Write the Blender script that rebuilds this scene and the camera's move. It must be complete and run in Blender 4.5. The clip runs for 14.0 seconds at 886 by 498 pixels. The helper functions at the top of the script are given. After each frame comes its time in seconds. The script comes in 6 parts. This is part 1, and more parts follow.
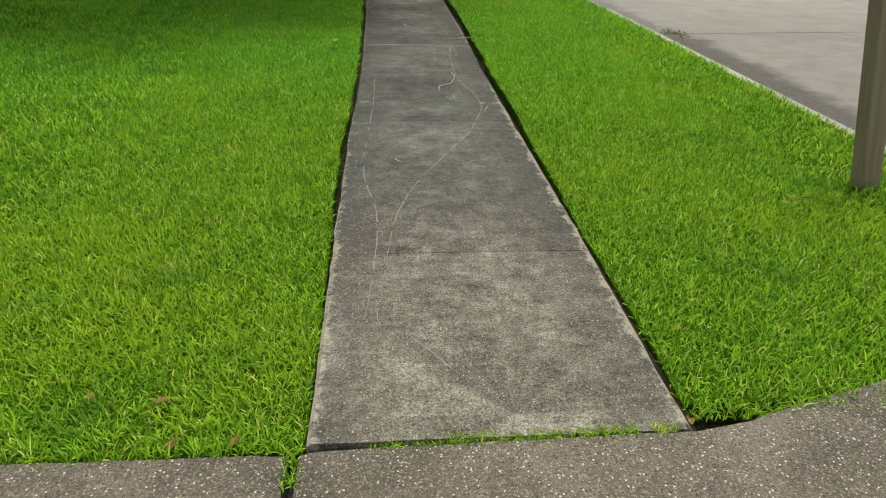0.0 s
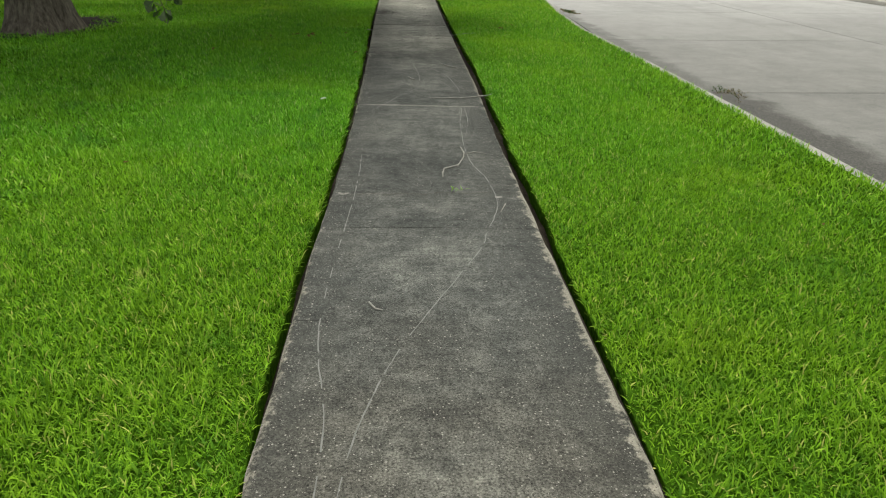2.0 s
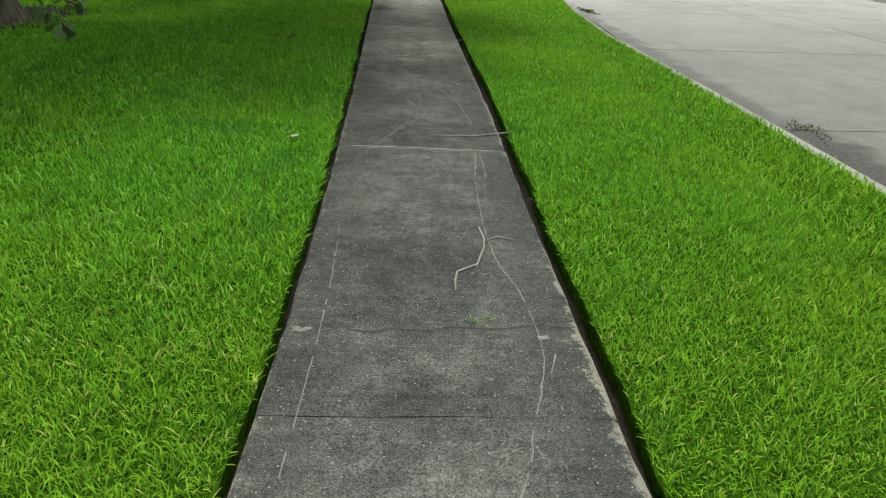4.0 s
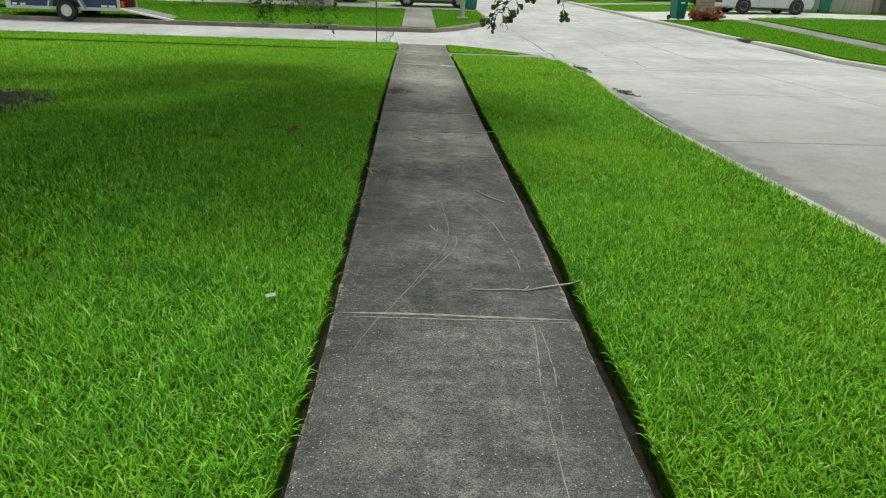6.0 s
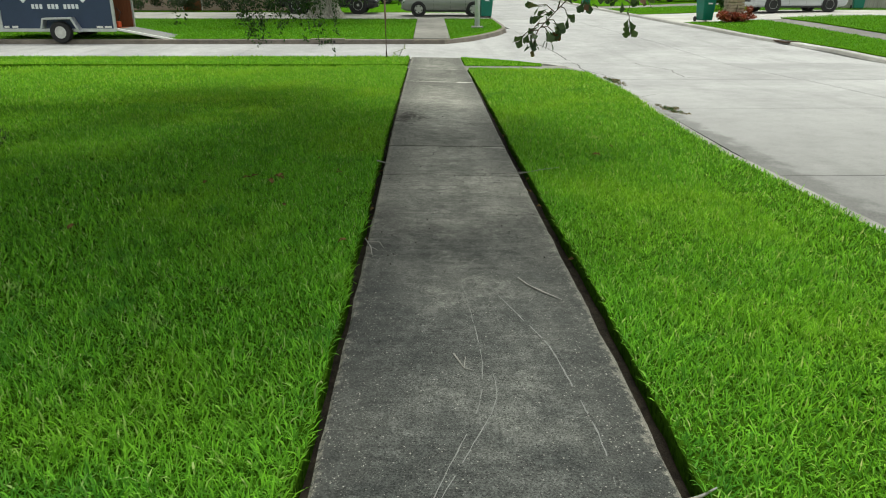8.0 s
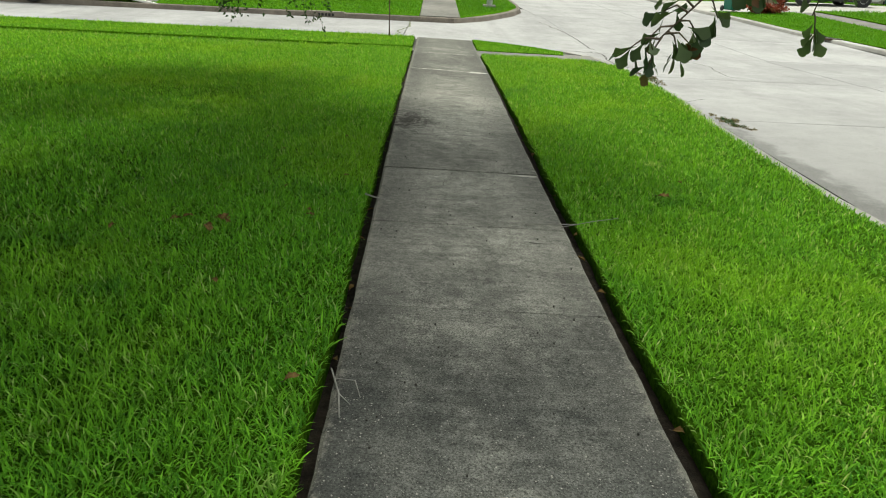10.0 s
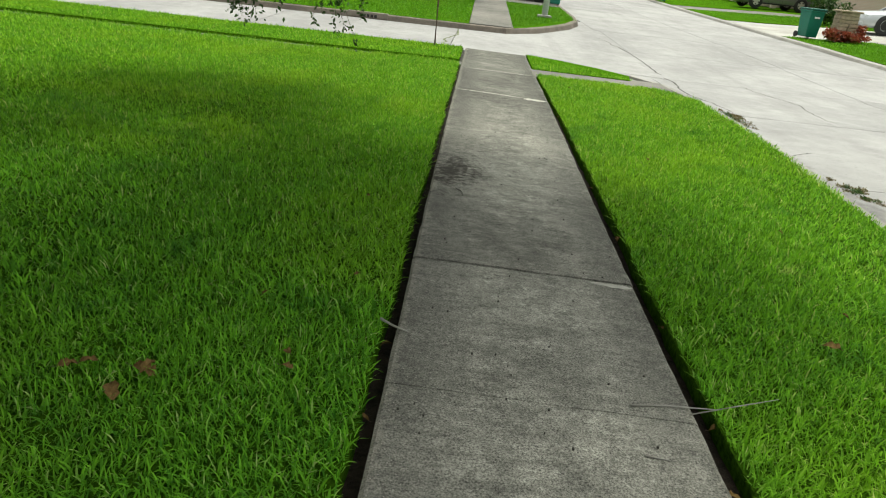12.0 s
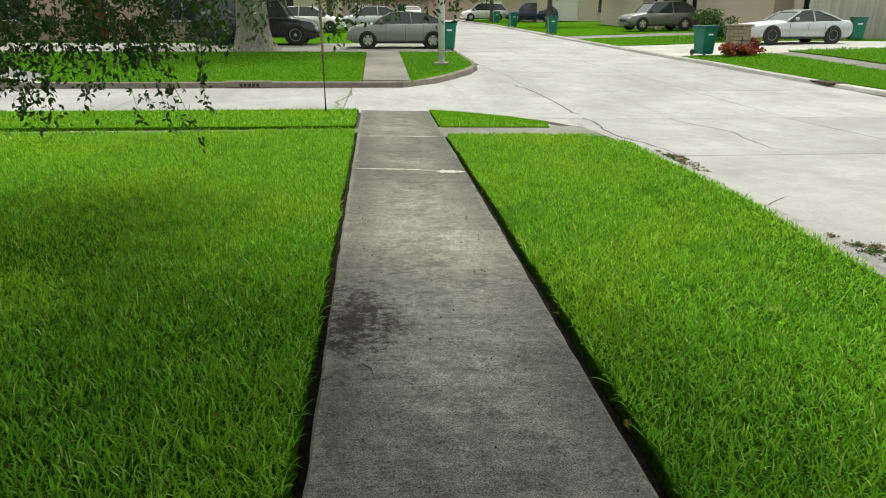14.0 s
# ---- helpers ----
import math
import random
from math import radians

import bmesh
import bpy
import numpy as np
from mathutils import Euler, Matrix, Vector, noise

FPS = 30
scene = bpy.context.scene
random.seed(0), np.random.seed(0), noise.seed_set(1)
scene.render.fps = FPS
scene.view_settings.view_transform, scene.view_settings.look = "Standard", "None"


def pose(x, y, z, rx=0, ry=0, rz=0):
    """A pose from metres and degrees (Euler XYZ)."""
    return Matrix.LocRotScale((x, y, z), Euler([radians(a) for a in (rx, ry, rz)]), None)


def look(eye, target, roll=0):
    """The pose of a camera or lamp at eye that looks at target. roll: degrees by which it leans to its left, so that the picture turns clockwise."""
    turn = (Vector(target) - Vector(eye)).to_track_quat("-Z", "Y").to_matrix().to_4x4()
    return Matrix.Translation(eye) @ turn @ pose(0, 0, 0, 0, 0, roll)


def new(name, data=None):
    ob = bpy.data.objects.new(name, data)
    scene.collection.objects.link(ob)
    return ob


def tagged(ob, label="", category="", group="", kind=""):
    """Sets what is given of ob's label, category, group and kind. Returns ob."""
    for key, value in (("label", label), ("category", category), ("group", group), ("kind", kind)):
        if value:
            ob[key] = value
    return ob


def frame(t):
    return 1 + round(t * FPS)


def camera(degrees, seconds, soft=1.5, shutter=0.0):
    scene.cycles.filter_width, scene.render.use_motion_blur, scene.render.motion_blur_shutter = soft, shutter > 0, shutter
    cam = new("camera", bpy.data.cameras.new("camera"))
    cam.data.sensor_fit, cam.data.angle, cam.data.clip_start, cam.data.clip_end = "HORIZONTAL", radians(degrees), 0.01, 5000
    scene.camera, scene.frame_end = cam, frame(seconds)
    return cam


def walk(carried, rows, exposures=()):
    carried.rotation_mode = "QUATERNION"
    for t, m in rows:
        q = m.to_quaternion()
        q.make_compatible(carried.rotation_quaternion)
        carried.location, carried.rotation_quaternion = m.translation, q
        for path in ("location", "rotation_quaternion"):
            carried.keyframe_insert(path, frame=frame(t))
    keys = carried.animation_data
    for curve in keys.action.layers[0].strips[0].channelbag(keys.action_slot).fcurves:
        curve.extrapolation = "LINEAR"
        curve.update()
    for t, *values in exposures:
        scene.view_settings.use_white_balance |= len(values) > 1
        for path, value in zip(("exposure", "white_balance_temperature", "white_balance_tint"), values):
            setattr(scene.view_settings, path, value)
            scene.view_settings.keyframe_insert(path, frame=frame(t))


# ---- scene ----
cam = camera(64.4, 14.0, soft=1.1)
PATH = [
    (0, (-0.383, -1.723, 1.509), (-0.23, 0.042, 0.581), 0.4),
    (0.5, (-0.356, -1.375, 1.5), (-0.189, 0.393, 0.581), 0.5),
    (1, (-0.255, -0.998, 1.509), (-0.105, 0.801, 0.647), 2.5),
    (1.5, (-0.282, -0.621, 1.5), (-0.18, 1.166, 0.608), 2.2),
    (2, (-0.183, -0.2, 1.452), (-0.069, 1.607, 0.602), 0.9),
    (2.5, (-0.14, 0.218, 1.46), (-0.024, 2.014, 0.589), 0.7),
    (3, (-0.138, 0.609, 1.474), (-0.009, 2.4, 0.593), -0.3),
    (3.5, (-0.072, 1.036, 1.466), (0.045, 2.837, 0.602), 0.5),
    (4, (-0.173, 1.467, 1.438), (-0.043, 3.258, 0.557), 2.3),
    (4.2, (-0.186, 1.623, 1.429), (-0.051, 3.409, 0.539), 2.1),
    (6.3, (-0.233, 3.388, 1.398), (-0.147, 5.259, 0.696), 2.0),
    (6.5, (-0.265, 3.535, 1.406), (-0.167, 5.401, 0.69), 2.1),
    (7, (-0.205, 3.962, 1.368), (-0.125, 5.822, 0.638), 1.5),
    (7.5, (-0.195, 4.375, 1.382), (-0.149, 6.26, 0.713), 1.2),
    (8, (-0.201, 4.827, 1.381), (-0.164, 6.703, 0.687), 0.1),
    (8.2, (-0.156, 4.973, 1.379), (-0.158, 6.848, 0.685), -0.2),
    (10.5, (-0.316, 7.273, 1.335), (-0.24, 9.122, 0.575), 4.7),
    (11, (-0.357, 7.727, 1.327), (-0.274, 9.585, 0.593), 6.9),
    (11.5, (-0.419, 8.184, 1.331), (-0.307, 10.036, 0.584), 7.1),
    (12, (-0.41, 8.589, 1.364), (-0.441, 10.441, 0.608), 6.3),
    (12.5, (-0.49, 9.1, 1.344), (-0.47, 10.942, 0.565), 6.7),
    (13, (-0.435, 9.49, 1.374), (-0.389, 11.325, 0.58), 3.1),
    (13.5, (-0.394, 10.044, 1.374), (-0.333, 11.91, 0.657), 1.3),
    (14, (-0.345, 10.565, 1.39), (-0.17, 12.456, 0.762), 0.3),
]
walk(cam, [(t, look(eye, goal, roll)) for t, eye, goal, roll in PATH],
     exposures=[(t, stops, kelvin, tint) for t, stops, kelvin, tint in ((0, 0.06, 7200, 5), (1, -0.07, 7050, 4), (2.5, -0.08, 6850, 2), (4.2, -0.07, 6650, 0), (6.3, 0.05, 6600, -1), (8.0, 0.12, 6650, -1), (10.5, 0.23, 6850, -1), (12.5, 0.26, 6900, 0), (14.0, 0.25, 6900, 0))])

# ---- world and light: bright overcast day, tall oak shading the lawn ----
world = bpy.data.worlds.new("world")
scene.world = world
world.use_nodes = True
wn, wl = world.node_tree.nodes, world.node_tree.links
sky = wn.new("ShaderNodeTexSky")
sky.sky_type, sky.sun_disc = "NISHITA", False
sky.sun_elevation, sky.sun_rotation = radians(77), radians(25)
sky.dust_density = 4.0
soften = wn.new("ShaderNodeHueSaturation")
soften.inputs["Saturation"].default_value = 0.12
wl.new(sky.outputs[0], soften.inputs["Color"])
wl.new(soften.outputs[0], wn["Background"].inputs[0])
wn["Background"].inputs[1].default_value = 0.215
sun = new("sun", bpy.data.lights.new("sun", "SUN"))
sun.data.energy, sun.data.angle, sun.data.color = 2.2, radians(14), (1.0, 0.97, 0.91)
sun.matrix_world = look((0, 0, 30), (-0.095 * 30, -0.205 * 30, 30 - 0.974 * 30))


# ---- helpers ----
def base(y):
    """Height of the sidewalk's crown line: it drains towards the side street, then the land rises."""
    if y < 24:
        return -0.015 * y
    if y < 34:
        return -0.36 + 0.034 * (y - 24)
    return -0.02 + 0.018 * (min(y, 95) - 34)


def bases(y):
    return np.where(y < 24, -0.015 * y, np.where(y < 34, -0.36 + 0.034 * (y - 24), -0.02 + 0.018 * (np.minimum(y, 95) - 34)))


def thing(name, m, label, category, group="", kind=""):
    ob = new(name)
    ob.matrix_world = m
    return tagged(ob, label, category, group, kind)


def part(name, bm, material, parent, label="", smooth=False):
    me = bpy.data.meshes.new(name)
    bm.to_mesh(me)
    bm.free()
    if smooth:
        me.shade_smooth()
    me.materials.append(material)
    ob = new(name, me)
    if parent:
        ob.parent = parent
    return tagged(ob, label)


def share(name, me, m, parent):
    ob = new(name, me)
    ob.parent = parent
    ob.matrix_local = m
    return ob


def fast_mesh(name, verts, loops, sizes, material):
    me = bpy.data.meshes.new(name)
    me.vertices.add(len(verts))
    me.vertices.foreach_set("co", np.asarray(verts, np.float32).ravel())
    me.loops.add(len(loops))
    me.loops.foreach_set("vertex_index", np.asarray(loops, np.int32))
    me.polygons.add(len(sizes))
    starts = np.r_[0, np.cumsum(sizes)[:-1]].astype(np.int32)
    me.polygons.foreach_set("loop_start", starts)
    me.update(calc_edges=True)
    me.materials.append(material)
    return me


def add_box(bm, a, b, bevel=0.0, m=None):
    geo = bmesh.ops.create_cube(bm, size=1)
    for v in geo["verts"]:
        v.co = Vector([a[i] + (v.co[i] + 0.5) * (b[i] - a[i]) for i in range(3)])
    if bevel:
        edges = list({e for v in geo["verts"] for e in v.link_edges})
        made = bmesh.ops.bevel(bm, geom=edges, offset=bevel, segments=2, affect="EDGES", profile=0.5)
        verts = list({v for f in made["faces"] for v in f.verts} | {v for v in geo["verts"] if v.is_valid})
    else:
        verts = geo["verts"]
    if m is not None:
        bmesh.ops.transform(bm, matrix=m, verts=verts)
    return verts


def box(a, b, bevel=0.0, m=None):
    bm = bmesh.new()
    add_box(bm, a, b, bevel, m)
    return bm


def add_tube(bm, points, radii, sides=8):
    rings = []
    for i, p in enumerate(points):
        p = Vector(p)
        way = Vector(points[min(i + 1, len(points) - 1)]) - Vector(points[max(i - 1, 0)])
        q = way.to_track_quat("Z", "Y")
        r = radii[i]
        rings.append([bm.verts.new(p + q @ Vector((r * math.cos(a), r * math.sin(a), 0)))
                      for a in (2 * math.pi * k / sides for k in range(sides))])
    for lo, hi in zip(rings, rings[1:]):
        for k in range(sides):
            bm.faces.new((lo[k], lo[(k + 1) % sides], hi[(k + 1) % sides], hi[k]))
    bm.faces.new(rings[-1])
    bm.faces.new(rings[0][::-1])
    return bm


def tube(points, radii, sides=8):
    return add_tube(bmesh.new(), points, radii, sides)


def disc(r, w, sides=24, inner=0.0):
    """A wheel-like ring about the y axis, from -w/2 to w/2."""
    bm = bmesh.new()
    prof = [(inner, -w / 2), (r * 0.93, -w / 2), (r, -w * 0.32), (r, w * 0.32), (r * 0.93, w / 2), (inner, w / 2)]
    rings = [[bm.verts.new((a * math.cos(2 * math.pi * k / sides), b, a * math.sin(2 * math.pi * k / sides))) for k in range(sides)]
             for a, b in prof]
    for lo, hi in zip(rings, rings[1:] + ([rings[0]] if inner else [])):
        for k in range(sides):
            bm.faces.new((lo[k], lo[(k + 1) % sides], hi[(k + 1) % sides], hi[k]))
    if not inner:
        bmesh.ops.remove_doubles(bm, verts=bm.verts, dist=1e-5)
    bmesh.ops.recalc_face_normals(bm, faces=bm.faces)
    return bm


# ---- materials ----
def material(name, rough=0.7, metal=0.0, spec=0.4):
    m = bpy.data.materials.new(name)
    m.use_nodes = True
    b = m.node_tree.nodes["Principled BSDF"]
    b.inputs["Roughness"].default_value, b.inputs["Metallic"].default_value = rough, metal
    b.inputs["Specular IOR Level"].default_value = spec
    return m, m.node_tree.nodes, m.node_tree.links, b


def node(nodes, links, kind, ins=None, **props):
    n = nodes.new(kind)
    for k, v in props.items():
        if k == "operation":
            n.operation = v
        elif k == "blend":
            n.data_type, n.blend_type = "RGBA", v
        elif k == "feature":
            n.feature = v
    for k, v in (ins or {}).items():
        if hasattr(v, "is_output"):
            links.new(v, n.inputs[k])
        else:
            n.inputs[k].default_value = v
    return n


def place(nodes):
    return nodes.new("ShaderNodeNewGeometry").outputs["Position"]


def noise_of(nodes, links, vec, scale, detail=4.0, rough=0.55):
    return node(nodes, links, "ShaderNodeTexNoise", {"Vector": vec, "Scale": scale, "Detail": detail, "Roughness": rough}).outputs["Fac"]


def ramp(nodes, links, fac, stops):
    r = nodes.new("ShaderNodeValToRGB")
    links.new(fac, r.inputs[0])
    e = r.color_ramp.elements
    while len(e) < len(stops):
        e.new(0.5)
    for el, (p, c) in zip(e, stops):
        el.position = p
        el.color = (*c, 1) if len(c) == 3 else c
    return r.outputs[0]


def mix(nodes, links, fac, a, b, how="MIX"):
    n = node(nodes, links, "ShaderNodeMix", blend=how)
    for k, v in ((0, fac), (6, a), (7, b)):
        if hasattr(v, "is_output"):
            links.new(v, n.inputs[k])
        else:
            n.inputs[k].default_value = v if k == 0 else (*v, 1)
    return n.outputs[2]


def calc(nodes, links, op, a, b=0.0, c=0.0):
    n = node(nodes, links, "ShaderNodeMath", {0: a, 1: b, 2: c}, operation=op)
    return n.outputs[0]


def smoothed(nodes, links, v, lo, hi):
    n = nodes.new("ShaderNodeMapRange")
    n.interpolation_type = "SMOOTHSTEP"
    links.new(v, n.inputs[0])
    n.inputs[1].default_value, n.inputs[2].default_value = lo, hi
    return n.outputs[0]


def bump(nodes, links, b, height, strength, distance):
    n = node(nodes, links, "ShaderNodeBump", {"Height": height, "Strength": strength, "Distance": distance})
    links.new(n.outputs[0], b.inputs["Normal"])


def plain(name, col, rough=0.6, metal=0.0, vary=0.12, scale=6.0, spec=0.4, bumpy=0.0):
    """A surface of one paint or stuff, with slight dirt and grain."""
    m, nodes, links, b = material(name, rough, metal, spec)
    p = nodes.new("ShaderNodeTexCoord").outputs["Object"]
    n1 = noise_of(nodes, links, p, scale, 5)
    n2 = noise_of(nodes, links, p, scale * 9, 3)
    v = calc(nodes, links, "ADD", calc(nodes, links, "MULTIPLY", n1, 0.7), calc(nodes, links, "MULTIPLY", n2, 0.3))
    lo, hi = [c * (1 - vary) for c in col], [min(1, c * (1 + vary)) for c in col]
    links.new(ramp(nodes, links, v, [(0.3, lo), (0.7, hi)]), b.inputs["Base Color"])
    if bumpy:
        bump(nodes, links, b, n2, bumpy, 0.01)
    return m


def concrete_walk():
    """Old broom-finished concrete: brown and gritty at the driveway, slate dark from about y 2.6 to 7.6, paler near the
    street.
    """
    m, nodes, links, b = material("walk_concrete", 0.9, 0, 0.14)
    p = place(nodes)
    xyz = node(nodes, links, "ShaderNodeSeparateXYZ", {0: p})
    rnd = nodes.new("ShaderNodeObjectInfo").outputs["Random"]
    C = lambda op, a, c=0.0: calc(nodes, links, op, a, c)
    big = noise_of(nodes, links, p, 1.3, 5, 0.6)
    mid = noise_of(nodes, links, p, 7.0, 7, 0.68)
    mott = noise_of(nodes, links, p, 24.0, 6, 0.75)
    fine = noise_of(nodes, links, p, 130.0, 3, 0.75)
    broom = nodes.new("ShaderNodeMapping")
    links.new(p, broom.inputs[0])
    broom.inputs["Scale"].default_value = (2.5, 34.0, 2.5)
    streak = noise_of(nodes, links, broom.outputs[0], 1.0, 6, 0.7)
    tone = C("ADD", C("MULTIPLY", big, 0.5), C("MULTIPLY", mid, 0.5))
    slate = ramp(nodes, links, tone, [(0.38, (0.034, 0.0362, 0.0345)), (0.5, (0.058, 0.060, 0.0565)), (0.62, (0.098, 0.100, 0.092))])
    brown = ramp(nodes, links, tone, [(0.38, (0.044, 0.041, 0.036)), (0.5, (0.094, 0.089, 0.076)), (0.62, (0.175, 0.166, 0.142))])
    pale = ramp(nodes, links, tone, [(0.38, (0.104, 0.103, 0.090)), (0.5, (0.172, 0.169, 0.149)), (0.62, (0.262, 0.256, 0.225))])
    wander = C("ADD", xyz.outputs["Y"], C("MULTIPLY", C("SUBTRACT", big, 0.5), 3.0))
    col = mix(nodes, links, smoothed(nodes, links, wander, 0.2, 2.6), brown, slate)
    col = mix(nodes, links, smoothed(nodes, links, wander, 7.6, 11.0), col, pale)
    # each pour cured to its own shade
    v = C("ADD", 0.82, C("MULTIPLY", rnd, 0.30))
    v = C("MULTIPLY", v, C("ADD", 0.05, C("MULTIPLY", mott, 1.95)))
    v = C("MULTIPLY", v, C("ADD", 0.52, C("MULTIPLY", streak, 0.98)))
    v = C("MULTIPLY", v, smoothed(nodes, links, fine, 0.18, 0.78))
    v = C("MULTIPLY", v, 2.1)
    # up to a tenth lighter before y 4.6
    v = C("MULTIPLY", v, C("ADD", 1.0, C("MULTIPLY", smoothed(nodes, links, xyz.outputs["Y"], 4.6, 2.6), 0.10)))
    # fading tree shade put into the colour, darker from y 14 on
    v = C("MULTIPLY", v, C("SUBTRACT", 1.0, C("MULTIPLY", smoothed(nodes, links, wander, 14.2, 18.5), 0.30)))
    grey = node(nodes, links, "ShaderNodeCombineColor", {0: v, 1: v, 2: v}).outputs[0]
    col = mix(nodes, links, 1.0, col, grey, "MULTIPLY")
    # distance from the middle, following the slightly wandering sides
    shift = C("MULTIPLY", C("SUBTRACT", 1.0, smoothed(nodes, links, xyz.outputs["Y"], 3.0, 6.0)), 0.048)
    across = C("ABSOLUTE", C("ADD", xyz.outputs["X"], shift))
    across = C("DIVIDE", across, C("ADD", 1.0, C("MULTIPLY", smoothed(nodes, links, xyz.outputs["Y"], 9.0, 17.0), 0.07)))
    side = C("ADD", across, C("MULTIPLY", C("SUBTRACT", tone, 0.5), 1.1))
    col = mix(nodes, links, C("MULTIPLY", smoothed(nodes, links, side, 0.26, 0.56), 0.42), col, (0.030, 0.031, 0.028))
    # chipped, bleached rims with bare aggregate
    edge = C("ADD", across, C("ADD", C("MULTIPLY", C("SUBTRACT", mott, 0.5), 0.16), C("MULTIPLY", C("SUBTRACT", mid, 0.5), 0.10)))
    col = mix(nodes, links, C("MULTIPLY", smoothed(nodes, links, edge, 0.565, 0.597), C("MULTIPLY", C("MULTIPLY", fine, 1.5), C("SUBTRACT", 1.0, C("MULTIPLY", smoothed(nodes, links, xyz.outputs["Y"], 5.5, 8.5), 0.65)))), col, (0.30, 0.28, 0.235))
    # exposed pale and dark grit, thicker towards the sides and the driveway end
    bare = C("ADD", C("MULTIPLY", smoothed(nodes, links, side, 0.30, 0.60), 0.10), C("MULTIPLY", smoothed(nodes, links, wander, 2.5, 0.2), 0.10))
    for scale, keep, tint in ((92.0, 0.965, (0.36, 0.345, 0.31)), (170.0, 0.90, (0.27, 0.262, 0.24)), (120.0, 0.98, (0.018, 0.018, 0.017))):
        vor = node(nodes, links, "ShaderNodeTexVoronoi", {"Vector": p, "Scale": scale})
        pick = node(nodes, links, "ShaderNodeSeparateColor", {0: vor.outputs["Color"]})
        spot = C("MULTIPLY", smoothed(nodes, links, vor.outputs["Distance"], 0.38, 0.18), C("GREATER_THAN", pick.outputs[0], C("SUBTRACT", keep, bare)))
        col = mix(nodes, links, C("MULTIPLY", spot, 0.75), col, tint)
    # black mould stain beside the western edge
    away = node(nodes, links, "ShaderNodeVectorMath", {0: p, 1: (-0.50, 14.15, -0.2)}, operation="SUBTRACT")
    wide = node(nodes, links, "ShaderNodeVectorMath", {0: away.outputs[0], 1: (1.0, 0.45, 0.0)}, operation="MULTIPLY")
    far2 = node(nodes, links, "ShaderNodeVectorMath", {0: wide.outputs[0]}, operation="LENGTH").outputs["Value"]
    edge2 = C("ADD", far2, C("MULTIPLY", C("SUBTRACT", C("ADD", C("MULTIPLY", mid, 0.4), C("MULTIPLY", mott, 0.6)), 0.5), 1.3))
    col = mix(nodes, links, C("MULTIPLY", smoothed(nodes, links, edge2, 0.28, 0.04), 0.85), col, (0.024, 0.021, 0.016))
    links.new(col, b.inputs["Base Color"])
    bump(nodes, links, b, C("ADD", C("MULTIPLY", fine, 0.7), C("MULTIPLY", mott, 0.5)), 0.75, 0.007)
    return m


def concrete_apron():
    m, nodes, links, b = material("apron_concrete", 0.85, 0, 0.25)
    p = place(nodes)
    big = noise_of(nodes, links, p, 2.0, 5, 0.6)
    grain = noise_of(nodes, links, p, 110, 4, 0.7)
    col = ramp(nodes, links, big, [(0.3, (0.050, 0.045, 0.038)), (0.7, (0.125, 0.113, 0.094))])
    fine = noise_of(nodes, links, p, 150, 2, 0.8)
    col = mix(nodes, links, calc(nodes, links, "MULTIPLY", smoothed(nodes, links, fine, 0.54, 0.66), 0.6), col, (0.36, 0.33, 0.27))
    col = mix(nodes, links, calc(nodes, links, "MULTIPLY", smoothed(nodes, links, fine, 0.44, 0.34), 0.75), col, (0.02, 0.018, 0.015))
    vor = node(nodes, links, "ShaderNodeTexVoronoi", {"Vector": p, "Scale": 85.0})
    pick = node(nodes, links, "ShaderNodeSeparateColor", {0: vor.outputs["Color"]})
    spot = smoothed(nodes, links, vor.outputs["Distance"], 0.36, 0.2)
    col = mix(nodes, links, calc(nodes, links, "MULTIPLY", spot, calc(nodes, links, "GREATER_THAN", pick.outputs[0], 0.74)), col, (0.46, 0.43, 0.36))
    col = mix(nodes, links, calc(nodes, links, "MULTIPLY", spot, calc(nodes, links, "GREATER_THAN", pick.outputs[1], 0.72)), col, (0.04, 0.035, 0.03))
    links.new(col, b.inputs["Base Color"])
    bump(nodes, links, b, calc(nodes, links, "ADD", spot, grain), 0.6, 0.006)
    return m


